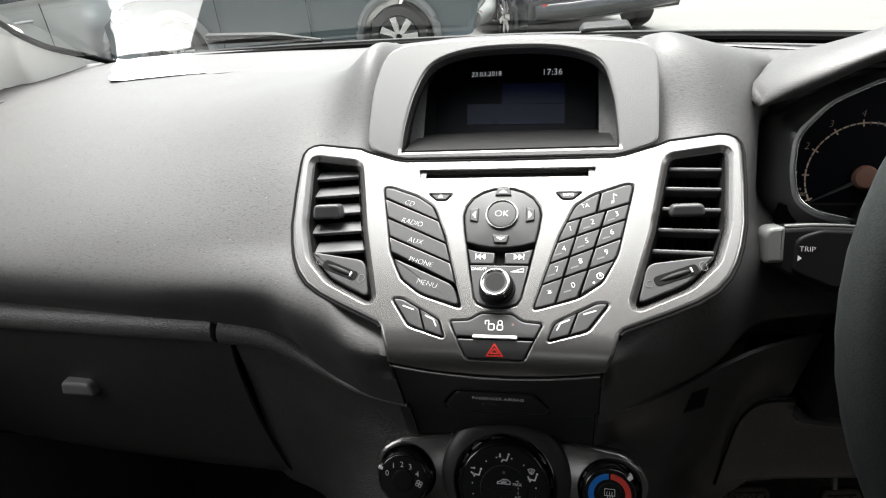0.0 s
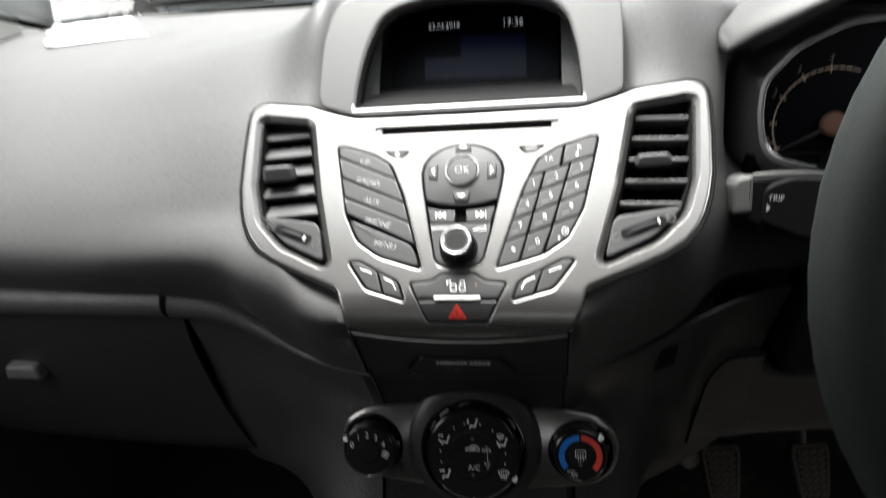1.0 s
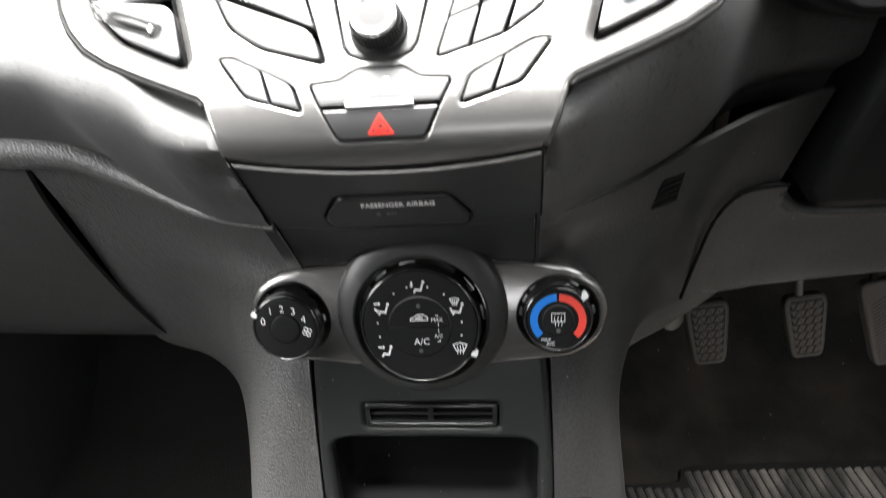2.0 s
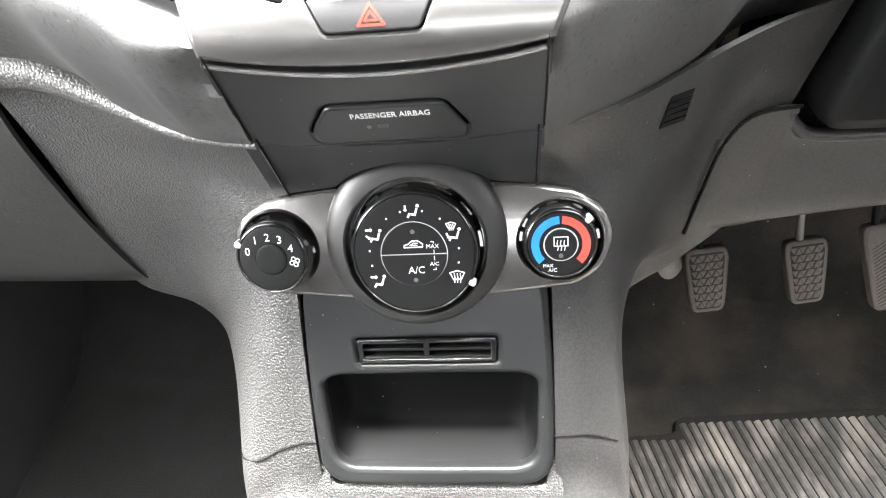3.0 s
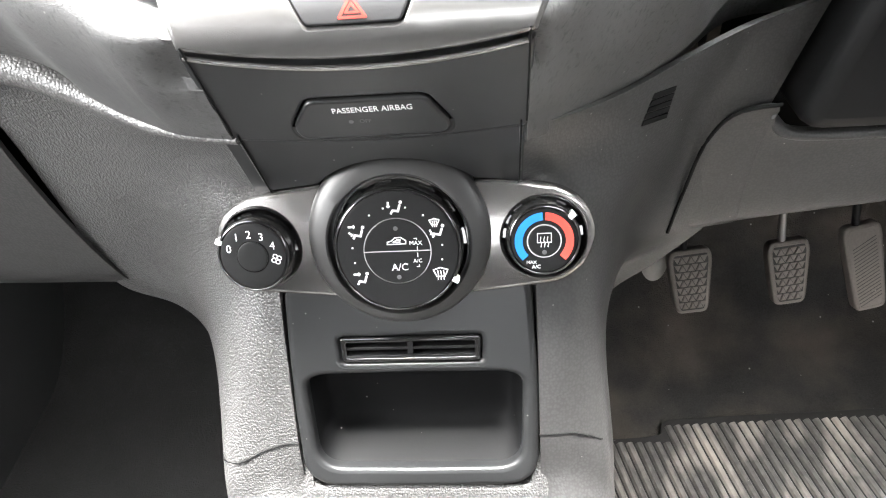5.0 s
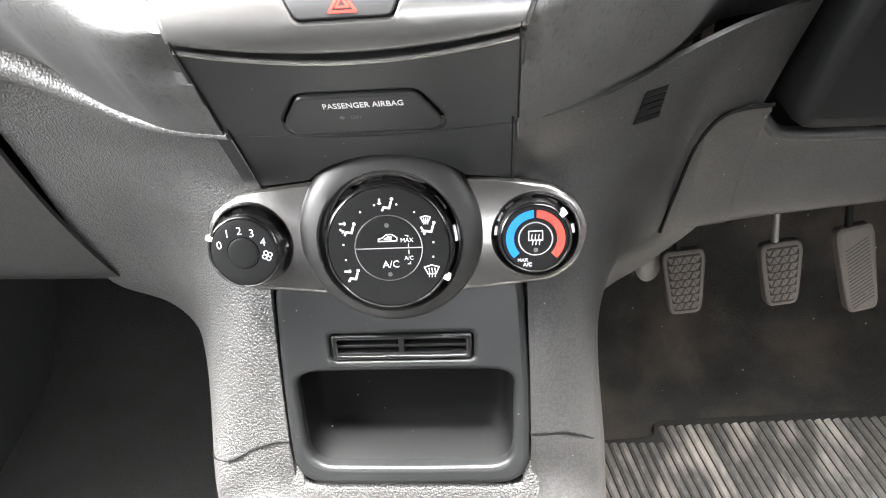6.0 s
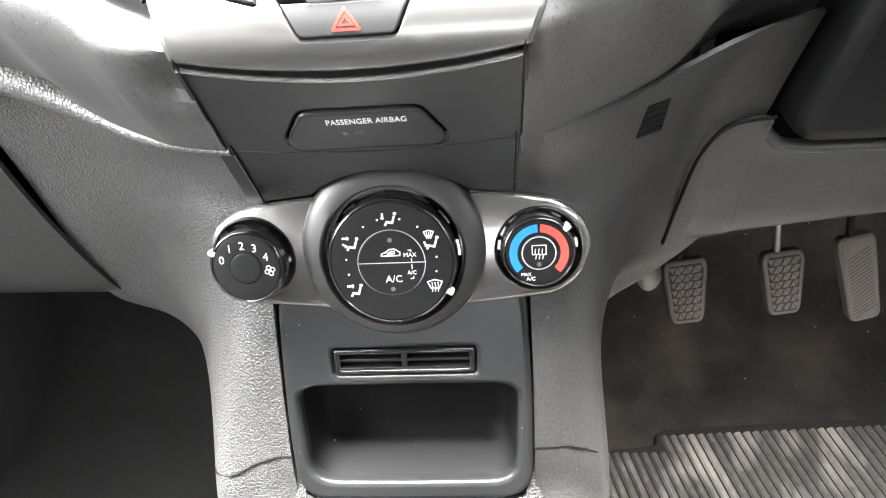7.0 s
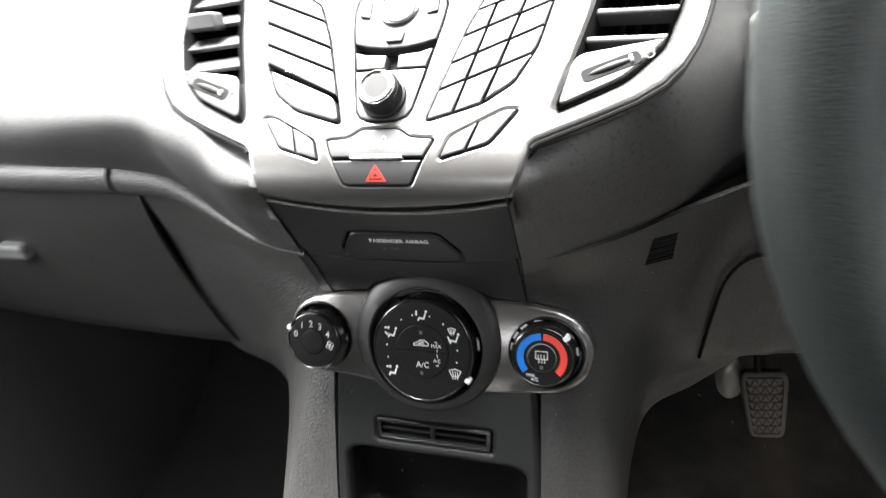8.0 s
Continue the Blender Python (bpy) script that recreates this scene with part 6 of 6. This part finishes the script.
# the padded brow above the dials
brow = []
for x, low, edge, top, lean in ((0.205, 0.987, 0.994, 1.002, 0.2), (0.209, 0.987, 0.996, 1.007, 0.4), (0.222, 0.993, 1.005, 1.0165, 0.6), (0.243, 1.003, 1.016, 1.027, 0.8), (0.285, 1.022, 1.035, 1.043, 1.0),
                                (0.34, 1.038, 1.051, 1.058, 1.0), (0.42, 1.046, 1.059, 1.065, 1.0), (0.53, 1.036, 1.048, 1.053, 0.8), (0.61, 0.985, 0.992, 0.998, 0.4)):
    tip = 0.012 * max(0.0, 1 - (x - 0.204) / 0.03)
    brow.append([(x + 0.010, 0.545, low - 0.006), (x + 0.003, 0.495 + tip, low), (x, 0.474 + tip, low + 0.003), (x, 0.464 + tip, edge), (x + 0.003 * lean, 0.474 + tip, top - 0.002), (x + 0.009 * lean, 0.503 + tip, top + 0.001 * lean), (x + 0.022, 0.565, 1.006 + (top - 1.006) * 0.62), (x + 0.03, 0.63, 1.004)])
middle = sum((Vector(p) for p in brow[0][1:6]), Vector()) / 5
brow[:0] = [[tuple(middle.lerp(Vector(p), k) - Vector((d, 0, 0))) for p in brow[0]] for k, d in ((0.12, 0.0040), (0.55, 0.0030), (0.85, 0.0012))]      # the rounded tip
part("brow", loft(brow, 44, 50, 0.004), BROW, cluster, "grained padded brow")

# ---- steering wheel, column and stalk ----
wheel = thing("steering_wheel", (0.362, 0.20, 1.0), "dark green-black leather steering wheel rim", "steering wheel")
lean = radians(24)
ring_path = []
for i in range(65):
    a = 2 * math.pi * i / 64
    ring_path.append((0.3805 + 0.186 * math.cos(a), 0.204 + 0.186 * math.sin(a) * math.sin(lean), 0.962 + 0.186 * math.sin(a) * math.cos(lean)))
part("rim", tube(ring_path, 0.0180, 22), WHEELRIM, wheel, "leather-grained rim")
part("hub_pad", lathe([(0.075, -0.03), (0.078, 0.0), (0.070, 0.022), (0.04, 0.032)], Matrix.Translation((0.3805, 0.235, 0.957)) @ Matrix.Rotation(radians(66), 4, "X"), 32), MATT, wheel, "dark hub pad")
for a in (8, 172, 270):
    c, s = math.cos(radians(a)), math.sin(radians(a))
    part("spoke", tube([(0.3805 + r * c, 0.222 - 0.014 * r / 0.17 + r * s * math.sin(lean), 0.962 + r * s * math.cos(lean)) for r in (0.06, 0.12, 0.180)], [0.022, 0.016, 0.013], 10, flat=0.5), MATT, wheel)
column = thing("steering_column", (0.365, 0.42, 0.85), "black plastic steering column shroud", "steering column")
part("shroud", tube(spline([(0.362, 0.30, 0.935), (0.362, 0.38, 0.895), (0.362, 0.48, 0.85)], 8), [0.050, 0.060, 0.068, 0.072, 0.075, 0.078, 0.08, 0.08], 20), MATT, column)
part("lower_shroud", slab(rounded([(0.262, 0.722), (0.46, 0.722), (0.45, 0.86), (0.285, 0.86)], 0.02), -0.10, 0.0, 0.012, plane_at((0, 0.40, 0), (0, 0, 1))), MATT, column, "dark underside of the shroud")
# black panel added for the shade in the recess behind the shroud
part("recess_shade_panel", box(bmesh.new(), 0.235, 0.70, 0.485, 0.50, 0.62, 0.90), VOID, column, "added black panel standing in for shade behind the shroud")
stalk = thing("indicator_stalk", (0.25, 0.43, 0.88), "black stalk with a grey end and TRIP lettering", "stalk")
MK = plane_at((0.0, 0.420, 0.900), (0, math.sin(radians(20)), math.cos(radians(20))))
arm_line = rounded([(0.2080, 0.0020), (0.2150, 0.0085), (0.2436, 0.0105), (0.330, 0.0070), (0.34, -0.044), (0.2584, -0.0438), (0.2379, -0.0378), (0.2085, -0.0207)], 0.005)
lever = part("lever", slab(arm_line, -0.030, -0.0030, 0.004, MK), MATT, stalk)
part("end_cap", slab(rounded([(0.2070, 0.0037), (0.2110, 0.0090), (0.2225, 0.0104), (0.2222, -0.0190), (0.2075, -0.0203)], 0.003), -0.026, -0.0010, 0.003, MK), CAPGREY, stalk, "paler grey end")
part("top_edge", tube([MK @ Vector((u, v, -0.006)) for u, v in ((0.2225, 0.0100), (0.2436, 0.0110), (0.262, 0.0108), (0.285, 0.0095))], [0.0016, 0.0016, 0.0012, 0.0006], 8), CAPGREY, stalk, "paler grey edge")
plate_line = rounded([(0.2301, -0.0012), (0.2360, 0.0035), (0.2495, 0.0079), (0.325, 0.0040), (0.332, -0.0400), (0.2589, -0.0395), (0.2286, -0.0264)], 0.004)
face_plate = part("face_plate", slab(plate_line, -0.010, 0.0, 0.0022, MK), MATT, stalk)
writing("TRIP", 0.2385, -0.0078, 0.0003, 0.0060, MK, WHITE, face_plate, turn=-2)
part("trip_mark", slab([(0.2318, -0.0125), (0.2348, -0.0148), (0.2318, -0.0175)], 0.0, 0.0003, 0, MK), WHITE, face_plate)


# ---- pedals ----
def pedal(name, label, x, y, z, w0, w1, h, tread, mat, turn):
    """A rubber pad (w0 wide at the top, w1 at the foot) on a bent steel arm."""
    p = thing(name, (x, y, z), label, "pedal", "pedals")
    m = plane_at((x, y, z), (0, 0.42, 0.906)) @ pose(0, 0, 0, 0, 0, turn)
    line = rounded([(-w1 / 2 * 0.8, -h / 2), (w1 / 2 * 0.8, -h / 2), (w1 / 2, -h / 2 + 0.008), (w0 / 2, h / 2 - 0.012), (w0 / 2 * 0.86, h / 2), (-w0 / 2 * 0.86, h / 2), (-w0 / 2, h / 2 - 0.012), (-w1 / 2, -h / 2 + 0.008)], 0.006)
    pad = part("pad", slab(line, -0.010, 0.003, 0.004, m), mat, p, "worn rubber pad")
    wide = lambda v: w1 + (w0 - w1) * min(1.0, max(0.0, (v + h / 2) / h))
    part("edge_rib", stroke(inset(line, 0.0045), 0.0016, 0.0028, m, closed=True, h=0.0006), mat, pad)
    if tread == "zigzag":
        part("tread_bed", slab(inset(line, 0.0050), 0.0020, 0.0033, 0, m), MATGROOVE, pad, "dark bed between the treads")
        n = 7
        step = (h - 0.014) / n
        for r in range(n):
            v = -h / 2 + 0.007 + step * r
            for k in range(9):
                w = wide(v + step / 2) * 0.205
                u = (k - 4) * w / 2
                if abs(u) + w * 0.42 > wide(v) / 2 - 0.002:
                    continue
                up = k % 2 == 0
                tri = [(u - w * 0.42, v + 0.0008), (u + w * 0.42, v + 0.0008), (u, v + step - 0.0008)]
                if not up:
                    tri = [(u, v + 0.0008), (u + w * 0.42, v + step - 0.0008), (u - w * 0.42, v + step - 0.0008)]
                part("tread_block", slab(tri, 0.0020, 0.0050 if up else 0.0038, 0.0005, m), mat, pad)
    else:
        for r in range(18):
            v = -h / 2 + 0.006 + (h - 0.034) * r / 17
            part("tread_groove", stroke([(-w1 * 0.36, v), (w1 * 0.36, v + 0.012)], 0.0008, 0.0029, m, h=0.0003), MATGROOVE, pad)
    top = m @ Vector((-0.006, h / 2 - 0.01, -0.004))
    part("arm", tube(spline([top, top + Vector((-0.004, 0.02, 0.05)), top + Vector((-0.004, 0.06, 0.14)), top + Vector((0, 0.10, 0.26))], 10), 0.0042, 10), STEEL if name == "brake_pedal" else MATT, p, "steel arm")
    return p


pedal("clutch_pedal", "grey-brown rubber clutch pedal with a zigzag tread", 0.2930, 0.5575, 0.4075, 0.052, 0.040, 0.083, "zigzag", PEDAL, 6)
pedal("brake_pedal", "grey-brown rubber brake pedal with a zigzag tread", 0.4030, 0.5575, 0.4180, 0.049, 0.038, 0.081, "zigzag", PEDAL, 7.5)
pedal("accelerator_pedal", "long grey accelerator pedal with fine cross ribs", 0.4880, 0.5575, 0.4225, 0.043, 0.036, 0.109, "cross", PEDAL, 14)
rest = thing("bracket", (0.262, 0.60, 0.42), "grey pedal bracket behind the clutch pedal", "bracket")
part("plate", lathe([(0.028, 0.0), (0.028, 0.006), (0.020, 0.010), (0.010, 0.011)], Matrix.Translation((0.258, 0.60, 0.405)) @ Matrix.Rotation(radians(70), 4, "X") @ Matrix.Diagonal((0.6, 1.0, 1, 1)), 24), STEEL, rest)

# ---- rubber mat ----
mat_thing = thing("floor_mat", (0.45, 0.3, 0.105), "ribbed rubber floor mat, dusty with brown dried mud", "floor mat")
MF = pose(0, 0, 0.104)
part("sheet", slab(rounded([(0.175, -0.20), (0.70, -0.20), (0.70, 0.565), (0.315, 0.548), (0.300, 0.540), (0.298, 0.522), (0.268, 0.518), (0.175, 0.512)], 0.01), 0.0, 0.005, 0.002, MF), MATGROOVE, mat_thing)
for i in range(44):
    x = 0.120 + 0.0137 * i
    y1 = 0.508 if x < 0.300 else 0.535 + (x - 0.305) * 0.04
    y0 = 0.05 if x > 0.19 else y1 - (x + 0.105 - 0.19) / 0.105 * (y1 - 0.05) * 0.999
    if x < 0.186:
        y1 = 0.508 - (0.186 - x) / 0.23
        y0 = 0.05
    part("rib", tube([(x + 0.23 * (0.53 - y0), y0, 0.1090), (x + 0.23 * (0.53 - y1), y1, 0.1090)], 0.0054, 6, flat=0.7), MATRUBBER, mat_thing)

# ---- paper lying on the shelf ----
sheet_rows = []
for i in range(7):
    k = i / 6
    far, near = Vector((-0.640 + 0.140 * k, 0.812 - 0.020 * k)), Vector((-0.560 + 0.153 * k, 0.680 - 0.005 * k))
    if i == 0:
        near.x += 0.004
    line = [far.lerp(near, j / 6) for j in range(7)]
    sheet_rows.append([(p.x - (0.005 if i == 0 and j in (3, 5) else 0), p.y, on_shelf(p.x, p.y) + 0.0012 + (0.002 if i == 0 else 0)) for j, p in enumerate(line)])
single("paper_sheet", loft(sheet_rows, 12, 16, 0.0004), PAPER, "blank white sheet of paper on the dashboard shelf", "paper")
